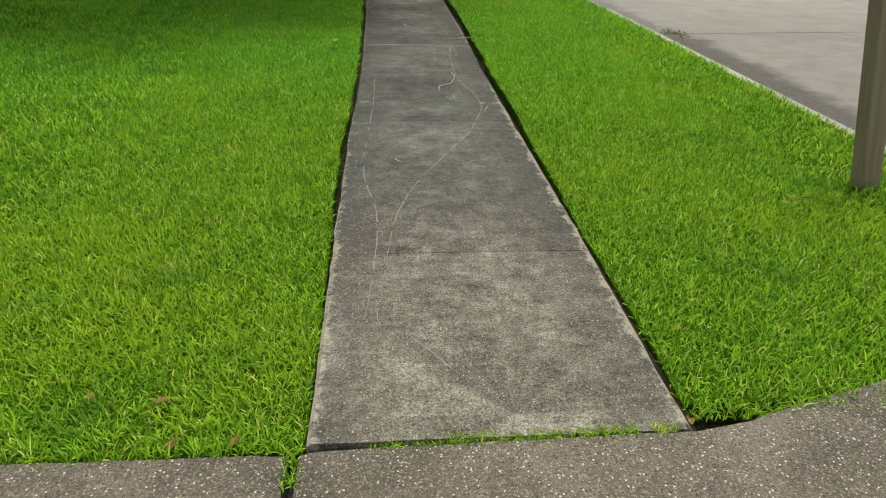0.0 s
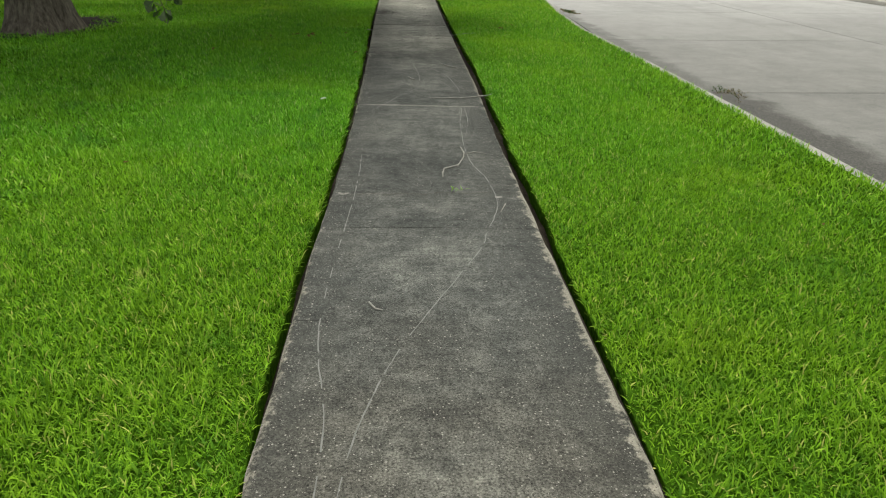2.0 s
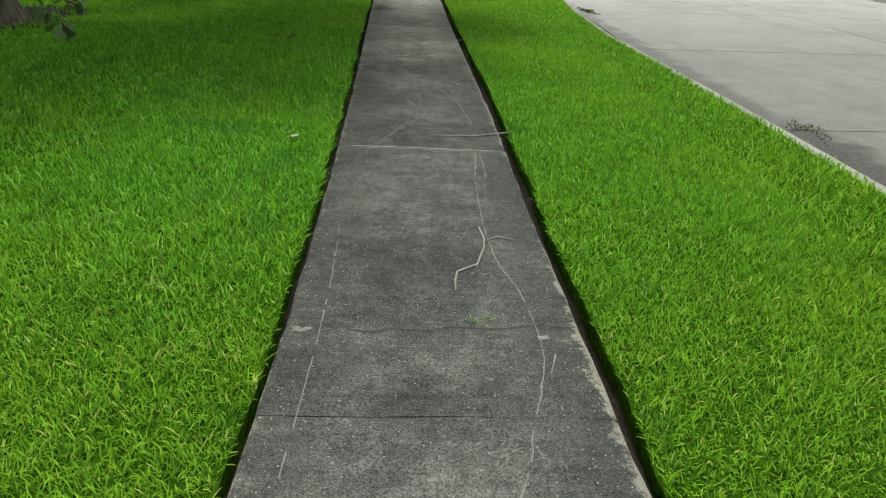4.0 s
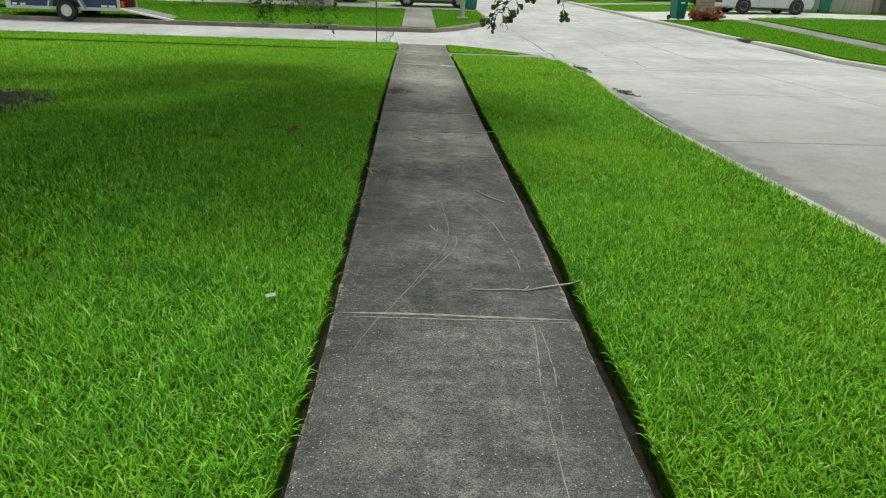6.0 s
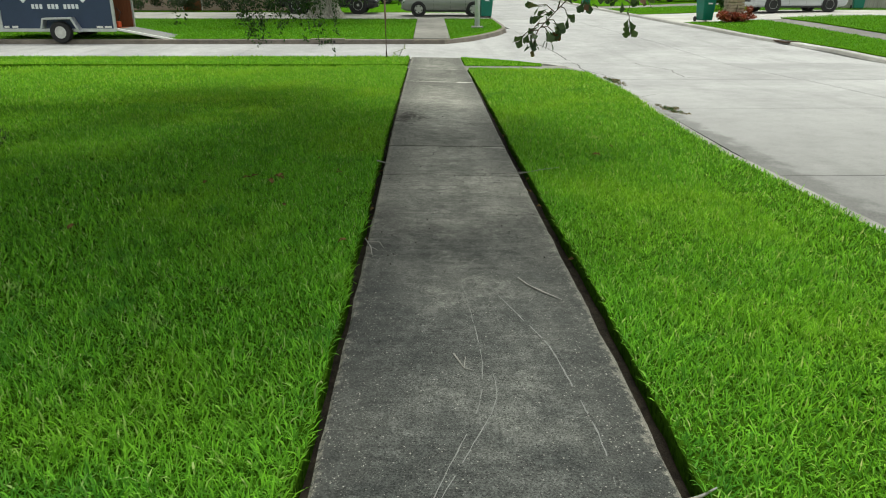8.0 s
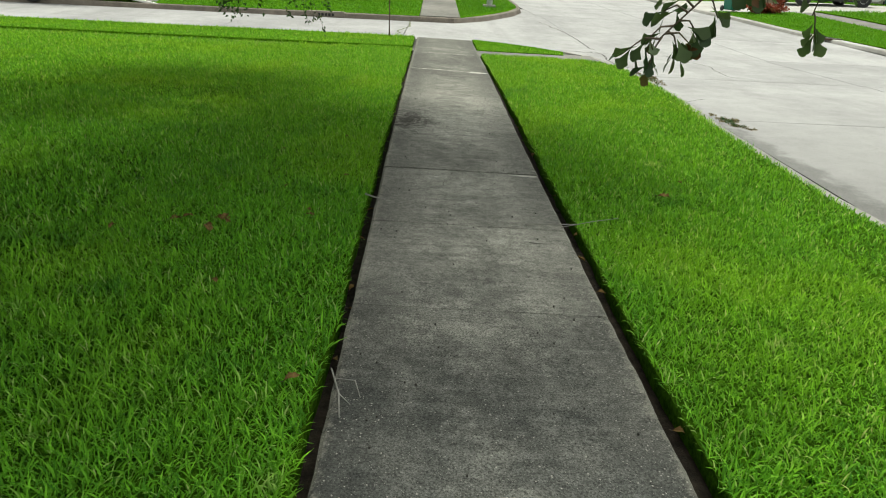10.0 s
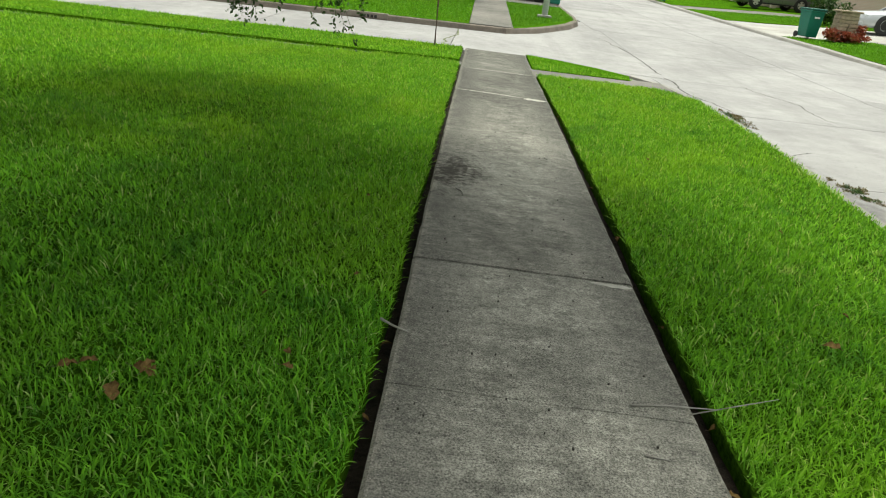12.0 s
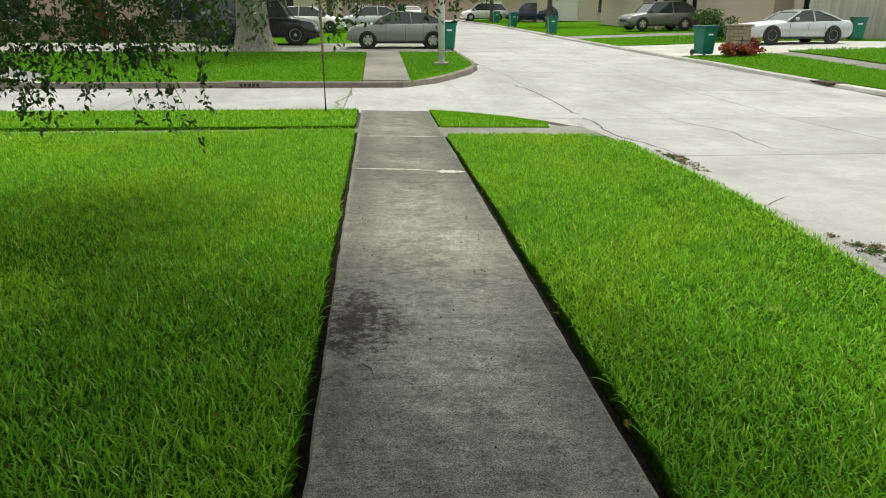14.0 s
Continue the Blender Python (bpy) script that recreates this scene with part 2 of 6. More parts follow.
def concrete_road(name, lo, hi, stained=True):
    m, nodes, links, b = material(name, 0.9, 0, 0.2)
    p = place(nodes)
    xyz = node(nodes, links, "ShaderNodeSeparateXYZ", {0: p})
    big = noise_of(nodes, links, p, 0.5, 6, 0.6)
    mid = noise_of(nodes, links, p, 3.5, 6, 0.7)
    grain = noise_of(nodes, links, p, 60, 4, 0.7)
    info = nodes.new("ShaderNodeObjectInfo").outputs["Random"]
    tone = calc(nodes, links, "ADD", calc(nodes, links, "MULTIPLY", big, 0.55), calc(nodes, links, "MULTIPLY", mid, 0.35))
    tone = calc(nodes, links, "ADD", tone, calc(nodes, links, "MULTIPLY", info, 0.1))
    col = ramp(nodes, links, tone, [(0.40, lo), (0.60, hi)])
    if stained:
        # blotchy darker concrete towards low y, then gutter grime and a broad dark seep beside the kerb
        y = xyz.outputs["Y"]
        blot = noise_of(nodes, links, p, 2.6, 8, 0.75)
        darker = ramp(nodes, links, blot, [(0.34, (0.105, 0.104, 0.10)), (0.5, (0.142, 0.140, 0.135)), (0.66, (0.18, 0.177, 0.17))])
        toned = calc(nodes, links, "MULTIPLY", smoothed(nodes, links, y, 21.0, 5.0), calc(nodes, links, "ADD", calc(nodes, links, "MULTIPLY", mid, 0.3), 0.75))
        col = mix(nodes, links, toned, col, darker)
        # tyre-polished streaks along the road
        lane = nodes.new("ShaderNodeMapping")
        links.new(p, lane.inputs[0])
        lane.inputs["Scale"].default_value = (2.2, 0.16, 1.0)
        drag = noise_of(nodes, links, lane.outputs[0], 1.0, 5, 0.6)
        col = mix(nodes, links, calc(nodes, links, "MULTIPLY", smoothed(nodes, links, drag, 0.5, 0.7), 0.22), col, (0.14, 0.138, 0.135))
        # wet-dark seep beside the kerb near the driveway, a narrow gutter line farther on
        seep = calc(nodes, links, "ADD", xyz.outputs["X"], calc(nodes, links, "MULTIPLY", calc(nodes, links, "SUBTRACT", mid, 0.5), 0.7))
        near = calc(nodes, links, "MULTIPLY", smoothed(nodes, links, seep, 3.62, 3.3), smoothed(nodes, links, y, 8.0, 6.8))
        line = calc(nodes, links, "MULTIPLY", smoothed(nodes, links, seep, 3.42, 3.2), smoothed(nodes, links, y, 22.0, 19.0))
        col = mix(nodes, links, calc(nodes, links, "MULTIPLY", calc(nodes, links, "MAXIMUM", near, calc(nodes, links, "MULTIPLY", line, 0.55)), 0.85), col, (0.035, 0.034, 0.032))
    pits = noise_of(nodes, links, p, 22, 6, 0.8)
    col = mix(nodes, links, calc(nodes, links, "MULTIPLY", smoothed(nodes, links, pits, 0.46, 0.34), 0.35), col, (0.10, 0.098, 0.094))
    links.new(mix(nodes, links, calc(nodes, links, "MULTIPLY", smoothed(nodes, links, grain, 0.4, 0.65), 0.14), col, (0.40, 0.38, 0.35)), b.inputs["Base Color"])
    bump(nodes, links, b, grain, 0.35, 0.006)
    return m


def soil_material():
    m, nodes, links, b = material("soil", 0.95, 0, 0.15)
    p = place(nodes)
    n = noise_of(nodes, links, p, 18, 6, 0.7)
    g = noise_of(nodes, links, p, 120, 3, 0.7)
    links.new(ramp(nodes, links, n, [(0.35, (0.010, 0.008, 0.006)), (0.65, (0.034, 0.027, 0.020))]), b.inputs["Base Color"])
    bump(nodes, links, b, calc(nodes, links, "ADD", n, g), 0.8, 0.02)
    return m


def thatch_material(name, lo, hi):
    m, nodes, links, b = material(name, 1.0, 0, 0.0)
    p = place(nodes)
    n = noise_of(nodes, links, p, 30, 6, 0.75)
    w = noise_of(nodes, links, p, 0.8, 3)
    c1 = ramp(nodes, links, n, [(0.40, lo), (0.60, hi)])
    links.new(mix(nodes, links, calc(nodes, links, "MULTIPLY", w, 0.3), c1, [c * k for c, k in zip(hi, (1.25, 0.8, 1.5))]), b.inputs["Base Color"])
    bump(nodes, links, b, n, 0.9, 0.03)
    return m


def blade_material(name, lo, hi, dry):
    m, nodes, links, b = material(name, 0.55, 0, 0.10)
    g = nodes.new("ShaderNodeNewGeometry")
    p = g.outputs["Position"]
    isle = g.outputs["Random Per Island"]
    col = ramp(nodes, links, isle, [(0.0, lo), (0.45, [(a + c) / 2 for a, c in zip(lo, hi)]), (0.92, hi), (1.0, dry)])
    patch = noise_of(nodes, links, p, 0.55, 4, 0.6)
    col = mix(nodes, links, calc(nodes, links, "MULTIPLY", smoothed(nodes, links, patch, 0.45, 0.68), 0.28), col, [c * k for c, k in zip(hi, (1.45, 1.0, 0.8))])
    cool = noise_of(nodes, links, p, 1.7, 3, 0.6)
    col = mix(nodes, links, calc(nodes, links, "MULTIPLY", smoothed(nodes, links, cool, 0.55, 0.72), 0.5), col, [c * k for c, k in zip(lo, (0.7, 1.0, 1.9))])
    spot = noise_of(nodes, links, p, 3.1, 3, 0.7)
    col = mix(nodes, links, calc(nodes, links, "MULTIPLY", smoothed(nodes, links, spot, 0.64, 0.74), 0.55), col, dry)
    # bluer green around y 5.5 to 11, yellower before and beyond; tufts differ from one another
    xyz = node(nodes, links, "ShaderNodeSeparateXYZ", {0: p})
    y = xyz.outputs["Y"]
    cooler = calc(nodes, links, "MULTIPLY", smoothed(nodes, links, y, 2.0, 5.5), smoothed(nodes, links, y, 17.0, 11.0))
    cooler = calc(nodes, links, "MULTIPLY", cooler, calc(nodes, links, "SUBTRACT", 1.0, calc(nodes, links, "MULTIPLY", smoothed(nodes, links, xyz.outputs["X"], 0.3, 1.5), 0.6)))
    col = mix(nodes, links, 1.0, col, mix(nodes, links, smoothed(nodes, links, y, 2.0, 5.5), (1.20, 1.10, 0.97), mix(nodes, links, cooler, (1.12, 1.15, 0.9), (0.92, 1.12, 1.12))), "MULTIPLY")
    tuft = noise_of(nodes, links, p, 13.0, 3, 0.65)
    v = calc(nodes, links, "ADD", 0.5, calc(nodes, links, "MULTIPLY", tuft, 1.08))
    col = mix(nodes, links, 1.0, col, node(nodes, links, "ShaderNodeCombineColor", {0: v, 1: v, 2: v}).outputs[0], "MULTIPLY")
    links.new(col, b.inputs["Base Color"])
    t = nodes.new("ShaderNodeBsdfTranslucent")
    links.new(mix(nodes, links, 0.35, col, (0.18, 0.41, 0.02)), t.inputs[0])
    s = nodes.new("ShaderNodeMixShader")
    s.inputs[0].default_value = 0.35
    links.new(b.outputs[0], s.inputs[1])
    links.new(t.outputs[0], s.inputs[2])
    links.new(s.outputs[0], nodes["Material Output"].inputs[0])
    return m


def leaf_material(name, lo, hi, rare):
    m, nodes, links, b = material(name, 0.42, 0, 0.45)
    g = nodes.new("ShaderNodeNewGeometry")
    obj = nodes.new("ShaderNodeObjectInfo").outputs["Random"]
    v = calc(nodes, links, "FRACT", calc(nodes, links, "ADD", g.outputs["Random Per Island"], obj))
    n = noise_of(nodes, links, g.outputs["Position"], 40, 3)
    col = ramp(nodes, links, v, [(0.0, lo), (0.93, hi), (0.965, rare), (1.0, rare)])
    col = mix(nodes, links, calc(nodes, links, "MULTIPLY", n, 0.4), col, lo)
    links.new(col, b.inputs["Base Color"])
    t = nodes.new("ShaderNodeBsdfTranslucent")
    links.new(col, t.inputs[0])
    s = nodes.new("ShaderNodeMixShader")
    s.inputs[0].default_value = 0.38
    links.new(b.outputs[0], s.inputs[1])
    links.new(t.outputs[0], s.inputs[2])
    links.new(s.outputs[0], nodes["Material Output"].inputs[0])
    return m


def bark_material(name, lo, hi):
    m, nodes, links, b = material(name, 0.9, 0, 0.2)
    p = place(nodes)
    st = nodes.new("ShaderNodeMapping")
    links.new(p, st.inputs[0])
    st.inputs["Scale"].default_value = (9, 9, 1.6)
    n = noise_of(nodes, links, st.outputs[0], 2.0, 7, 0.7)
    links.new(ramp(nodes, links, n, [(0.35, lo), (0.65, hi)]), b.inputs["Base Color"])
    bump(nodes, links, b, n, 1.0, 0.05)
    return m


def wood_material(name, lo, hi, along=2):
    m, nodes, links, b = material(name, 0.8, 0, 0.25)
    p = nodes.new("ShaderNodeTexCoord").outputs["Object"]
    st = nodes.new("ShaderNodeMapping")
    links.new(p, st.inputs[0])
    sc = [30.0, 30.0, 30.0]
    sc[along] = 1.6
    st.inputs["Scale"].default_value = sc
    n = noise_of(nodes, links, st.outputs[0], 1.0, 6, 0.65)
    rnd = nodes.new("ShaderNodeObjectInfo").outputs["Random"]
    col = ramp(nodes, links, calc(nodes, links, "ADD", calc(nodes, links, "MULTIPLY", n, 0.8), calc(nodes, links, "MULTIPLY", rnd, 0.2)), [(0.3, lo), (0.72, hi)])
    links.new(col, b.inputs["Base Color"])
    bump(nodes, links, b, n, 0.5, 0.01)
    return m


def brick_material(name, c1, c2, mortar):
    m, nodes, links, b = material(name, 0.85, 0, 0.2)
    p = nodes.new("ShaderNodeTexCoord").outputs["Object"]
    turn = nodes.new("ShaderNodeMapping")
    links.new(p, turn.inputs[0])
    turn.inputs["Rotation"].default_value = (radians(90), 0, 0)
    br = node(nodes, links, "ShaderNodeTexBrick", {"Vector": turn.outputs[0], "Color1": (*c1, 1), "Color2": (*c2, 1), "Mortar": (*mortar, 1), "Scale": 1.0,
              "Mortar Size": 0.008, "Brick Width": 0.21, "Row Height": 0.075})
    n = noise_of(nodes, links, p, 2.5, 5)
    links.new(mix(nodes, links, calc(nodes, links, "MULTIPLY", n, 0.5), br.outputs[0], [0.8 * a for a in c1]), b.inputs["Base Color"])
    bump(nodes, links, b, br.outputs["Fac"], -0.4, 0.01)
    return m


M_WALK, M_APRON = concrete_walk(), concrete_apron()
M_ROAD = concrete_road("road_concrete", (0.236, 0.233, 0.235), (0.345, 0.340, 0.341))
M_KERB = concrete_road("kerb_concrete", (0.17, 0.165, 0.152), (0.31, 0.30, 0.28), False)
M_KERB_PALE = concrete_road("pale_kerb", (0.27, 0.26, 0.24), (0.42, 0.41, 0.385), False)
M_KERB_BROWN = concrete_road("stained_kerb", (0.12, 0.102, 0.085), (0.25, 0.215, 0.18), False)
M_FARWALK = concrete_road("weathered_concrete", (0.10, 0.097, 0.088), (0.20, 0.19, 0.172), False)
# near-lawn thatch is turf darkened, putting shade into the gaps between blades
M_SOIL, M_TURF, M_DARK_THATCH = soil_material(), thatch_material("turf", (0.02, 0.06, 0.004), (0.07, 0.20, 0.008)), thatch_material("dark_thatch", (0.016, 0.046, 0.004), (0.055, 0.145, 0.008))
M_BLADE = blade_material("grass_blade", (0.046, 0.142, 0.012), (0.220, 0.445, 0.030), (0.46, 0.46, 0.17))
M_BLADE_FAR = blade_material("far_grass_blade", (0.060, 0.175, 0.010), (0.085, 0.215, 0.013), (0.10, 0.22, 0.02))
M_LEAF = leaf_material("oak_leaf", (0.030, 0.065, 0.020), (0.115, 0.165, 0.052), (0.16, 0.06, 0.025))
M_LEAF_SMALL = leaf_material("small_leaf", (0.018, 0.055, 0.010), (0.055, 0.12, 0.018), (0.09, 0.14, 0.02))
M_HEDGE = leaf_material("hedge_leaf", (0.010, 0.026, 0.008), (0.035, 0.065, 0.015), (0.05, 0.08, 0.02))
M_RED_LEAF = leaf_material("red_leaf", (0.22, 0.04, 0.02), (0.35, 0.09, 0.04), (0.1, 0.12, 0.02))
M_BARK = bark_material("bark", (0.05, 0.042, 0.034), (0.19, 0.165, 0.135))
M_BARK_PALE = bark_material("pale_bark", (0.12, 0.115, 0.095), (0.40, 0.38, 0.32))
M_TWIG = plain("twig", (0.10, 0.075, 0.055), 0.8)
M_DRYTWIG = plain("dry_twig", (0.24, 0.232, 0.21), 0.8, vary=0.25, scale=30)
M_DRYLEAF = plain("dry_leaf", (0.13, 0.085, 0.032), 0.95, vary=0.55, scale=40, spec=0.05)
M_DRYGRASS = plain("dry_grass", (0.17, 0.145, 0.075), 0.95, vary=0.5, scale=30, spec=0.05)
M_SCUFF = plain("scuff", (0.16, 0.162, 0.155), 0.85, vary=0.3, scale=25)
M_BLEACHED = plain("bleached_concrete", (0.40, 0.39, 0.35), 0.9, vary=0.3, scale=22, spec=0.15, bumpy=0.5)
M_WORN = plain("worn_concrete", (0.20, 0.196, 0.18), 0.9, vary=0.45, scale=22, spec=0.15, bumpy=0.5)
M_DARKJOINT = plain("joint_tar", (0.045, 0.042, 0.036), 0.9, vary=0.3)
M_POST = wood_material("post_wood", (0.10, 0.085, 0.065), (0.24, 0.205, 0.16))
M_GLASS = plain("car_glass", (0.03, 0.035, 0.04), 0.06, spec=0.8, vary=0.05)
M_RUBBER = plain("rubber", (0.022, 0.022, 0.023), 0.75)
M_ALLOY = plain("alloy", (0.60, 0.60, 0.60), 0.3, 0.9, vary=0.05)
M_BLACKRIM = plain("black_rim", (0.03, 0.03, 0.03), 0.3, 0.4)
M_TRIM = plain("black_trim", (0.02, 0.02, 0.02), 0.5)
M_LAMP = plain("headlamp", (0.6, 0.62, 0.65), 0.12, spec=0.8)
M_TAIL = plain("tail_lamp", (0.30, 0.015, 0.015), 0.2, spec=0.7)
M_PAPER = plain("old_paper", (0.25, 0.32, 0.23), 0.8)
M_WHITE = plain("white_paint", (0.74, 0.73, 0.70), 0.55, vary=0.06)
M_LETTER = plain("sign_white", (0.75, 0.77, 0.80), 0.5, vary=0.05)
M_NAVY = plain("navy_panel", (0.030, 0.048, 0.100), 0.35, vary=0.15, scale=2, spec=0.5)
M_PLY = wood_material("plywood", (0.16, 0.055, 0.025), (0.26, 0.10, 0.045))
M_ALU = plain("aluminium", (0.55, 0.56, 0.57), 0.4, 0.7, vary=0.1)
M_RAMP = plain("ramp_steel", (0.16, 0.16, 0.155), 0.7, 0.3, vary=0.3, scale=12)
M_BIN = plain("bin_green", (0.008, 0.16, 0.11), 0.45, vary=0.15, scale=3)
M_BIN_LID = plain("bin_lid", (0.006, 0.10, 0.075), 0.4, vary=0.15)
M_IRON = plain("cast_iron", (0.05, 0.042, 0.036), 0.7, 0.3, vary=0.3)
M_RUST = plain("rusty_steel", (0.075, 0.045, 0.030), 0.8, 0.2, vary=0.35, scale=20)
M_GREYPOLE = plain("galvanised", (0.62, 0.64, 0.66), 0.5, 0.1, vary=0.1)
M_BRICK = brick_material("pink_brick", (0.60, 0.42, 0.34), (0.52, 0.35, 0.29), (0.55, 0.51, 0.46))
M_BRICK_TAN = brick_material("tan_brick", (0.64, 0.54, 0.44), (0.57, 0.46, 0.37), (0.60, 0.56, 0.51))
M_BRICK_RED = brick_material("brown_brick", (0.60, 0.47, 0.39), (0.54, 0.41, 0.33), (0.57, 0.53, 0.48))
M_SIDING = wood_material("grey_fence_wood", (0.32, 0.30, 0.275), (0.54, 0.515, 0.475))
M_SHINGLE = plain("roof_shingle", (0.12, 0.10, 0.085), 0.9, vary=0.3, scale=8, bumpy=0.5)
M_STONE = plain("rough_stone", (0.36, 0.29, 0.21), 0.9, vary=0.4, scale=7, bumpy=1.0)


# ---- ground, roads, kerbs ----
def grid_mesh(xs, ys, height, skirt=0.0):
    """A sheet over xs, ys with z = height(x, y); with a skirt its rim is folded down."""
    bm = bmesh.new()
    rows = [[bm.verts.new((x, y, height(x, y))) for x in xs] for y in ys]
    for a, b in zip(rows, rows[1:]):
        for k in range(len(xs) - 1):
            bm.faces.new((a[k], a[k + 1], b[k + 1], b[k]))
    if skirt:
        rim = [e for e in bm.edges if e.is_boundary]
        made = bmesh.ops.extrude_edge_only(bm, edges=rim)["geom"]
        for v in made:
            if isinstance(v, bmesh.types.BMVert):
                v.co.z -= skirt
    bmesh.ops.recalc_face_normals(bm, faces=bm.faces)
    return bm


def steps(a, b, d):
    n = max(1, round((b - a) / d))
    return [a + (b - a) * i / n for i in range(n + 1)]


ground = part("ground", grid_mesh([-1500, -300, -100, -40, 0, 40, 100, 300, 1500], [-1500, -300, -60] + steps(-20, 100, 5) + [300, 1500],
                                  lambda x, y: base(max(y, -20)) - 0.32), M_TURF, None)
tagged(ground, kind="structure")


def left_of_road(y):
    pts = [(-60, 3.06), (8, 3.06), (12, 3.0), (15, 3.17), (17, 3.38), (20.3, 3.42), (22.4, 3.26), (23.4, 2.75), (24.2, 2.4), (28.5, 2.4), (31.3, 2.4), (33, 2.86), (45, 2.8), (70, 2.3), (95, 1.0), (160, -8)]
    return float(np.interp(y, [p[0] for p in pts], [p[1] for p in pts]))


def right_of_road(y):
    pts = [(-60, 11.9), (26, 11.7), (30, 11.0), (35, 10.5), (50, 10.05), (70, 10.0), (95, 8.6), (160, 0)]
    return float(np.interp(y, [p[0] for p in pts], [p[1] for p in pts]))


road = thing("road", pose(0, 0, 0), "", "", kind="structure")
under = grid_mesh([-120, 2.4, 12.2], steps(-60, 30, 6) + steps(34, 94, 6) + [160], lambda x, y: base(max(y, -60)) - 0.115)
part("road_bed", under, M_DARKJOINT, road)
part("junction_infill", grid_mesh(steps(-0.6, 3.9, 0.9), steps(19.8, 34.0, 1.0), lambda x, y: base(y) - 0.0845), M_ROAD, road)


def panel(name, corners, parent, material_, thick=0.1, gap=0.008):
    """A cast panel over four ground corners, with a narrow gap all round."""
    c = sum((Vector(p) for p in corners), Vector()) / 4
    bm = bmesh.new()
    top, low = [], []
    n = 5
    ring = []
    for i in range(4):
        a, b = Vector(corners[i]), Vector(corners[(i + 1) % 4])
        for k in range(n):
            ring.append(a.lerp(b, k / n))
    for p in ring:
        d = (p - c)
        q = p - d.normalized() * gap * (1.3 + 0.7 * noise.noise(p * 3.0))
        top.append(bm.verts.new((q.x, q.y, base(q.y) - 0.08)))
        low.append(bm.verts.new((q.x, q.y, base(q.y) - 0.08 - thick)))
    bm.faces.new(top)
    for k in range(len(top)):
        j = (k + 1) % len(top)
        bm.faces.new((low[k], low[j], top[j], top[k]))
    bmesh.ops.recalc_face_normals(bm, faces=bm.faces)
    return part(name, bm, material_, parent)


cuts = [-13.8, -9.6, -5.4, -1.2, 3.0, 7.12, 11.15, 15.5, 19.6, 23.6, 27.6, 31.8, 36.0, 40.2, 44.4, 48.6, 53, 58, 64, 72, 82, 95]
for y0, y1 in zip(cuts, cuts[1:]):
    l0, l1, r0, r1 = left_of_road(y0), left_of_road(y1), right_of_road(y0), right_of_road(y1)
    if 23.3 < y0 < 31:
        l0, l1 = 3.45, 3.3
    if 19 < y0 < 20:
        l0, l1 = 3.3, 3.2
    if y0 == 31.8:
        l0 = 3.15
    m0, m1 = (l0 + r0) / 2, (l1 + r1) / 2
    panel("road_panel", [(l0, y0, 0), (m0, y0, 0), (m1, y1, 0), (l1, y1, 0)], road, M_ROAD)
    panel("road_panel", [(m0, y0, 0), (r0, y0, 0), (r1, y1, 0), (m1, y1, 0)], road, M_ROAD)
for x0 in [3.45 - 4.6 * k for k in range(12)]:
    x1 = x0 - 4.6
    skew = 0.15
    e0, e1 = (3.45, 3.2) if x0 > 3 else (x0 + 0.1, x0 + 0.18)
    panel("road_panel", [(e0, 23.7 if x0 > 3 else 24.72, 0), (e1, 31.6 if x0 > 3 else 28.46, 0), (x1 + 0.18, 28.46, 0), (x1 + 0.1, 24.72, 0)], road, M_ROAD)


def kerb(name, points, top, wide=0.15, material_=None):
    """A kerb of cast concrete along a line on the plan, with a rounded nose towards the line's right."""
    bm = bmesh.new()
    fine = []
    for a, b in zip(points, points[1:]):
        n = max(1, int((Vector(b) - Vector(a)).length / 1.2))
        fine += [Vector(a).lerp(Vector(b), k / n) for k in range(n)]
    fine.append(Vector(points[-1]))
    rows = []
    for i, p in enumerate(fine):
        d = (fine[min(i + 1, len(fine) - 1)] - fine[max(i - 1, 0)]).normalized()
        out = Vector((d.y, -d.x))
        w = 0.006 * noise.noise(Vector((p.x * 2, p.y * 2, 0)))
        prof = [(-wide, -0.25), (-wide, top + w), (-0.03, top + w), (0.0, top - 0.02), (0.035, -0.085), (0.05, -0.078), (0.05, -0.2)]
        rows.append([bm.verts.new((p.x + out.x * o, p.y + out.y * o, base(p.y) + z)) for o, z in prof])
    for a, b in zip(rows, rows[1:]):
        for k in range(len(a) - 1):
            bm.faces.new((a[k], a[k + 1], b[k + 1], b[k]))
    bmesh.ops.recalc_face_normals(bm, faces=bm.faces)
    ob = part(name, bm, material_ or M_KERB, None, smooth=False)
    return tagged(ob, kind="structure")


kerb("kerb", [(3.04, -40), (3.04, 8), (2.98, 12), (3.15, 15), (3.36, 17), (3.4, 20.3), (3.2, 22.2), (2.75, 23.2), (2.2, 23.9), (1.4, 24.5), (0.7, 24.72)], -0.035)
kerb("kerb.001", [(-0.72, 24.75), (-60, 24.75)], -0.03, 0.15, M_KERB_BROWN)
kerb("kerb.002", [(-60, 28.42), (0.3, 28.42)] + [(1.15, 29.2), (1.75, 30.2), (2.3, 31.3), (2.7, 32.6), (2.78, 34), (2.72, 45), (2.2, 70), (0.9, 95)], 0.06, 0.15, M_KERB_BROWN)
kerb("kerb.003", [(8.7, 95), (10.1, 70), (10.15, 50), (10.6, 35), (11.1, 30), (11.8, 26), (12.0, -40)], 0.01, 0.3, M_KERB_PALE)


# lawns: raised turf beds with a soft dug edge
def turf_height(x, y):
    return base(y) - 0.022 + 0.012 * noise.noise(Vector((x * 0.8, y * 0.8, 0)))


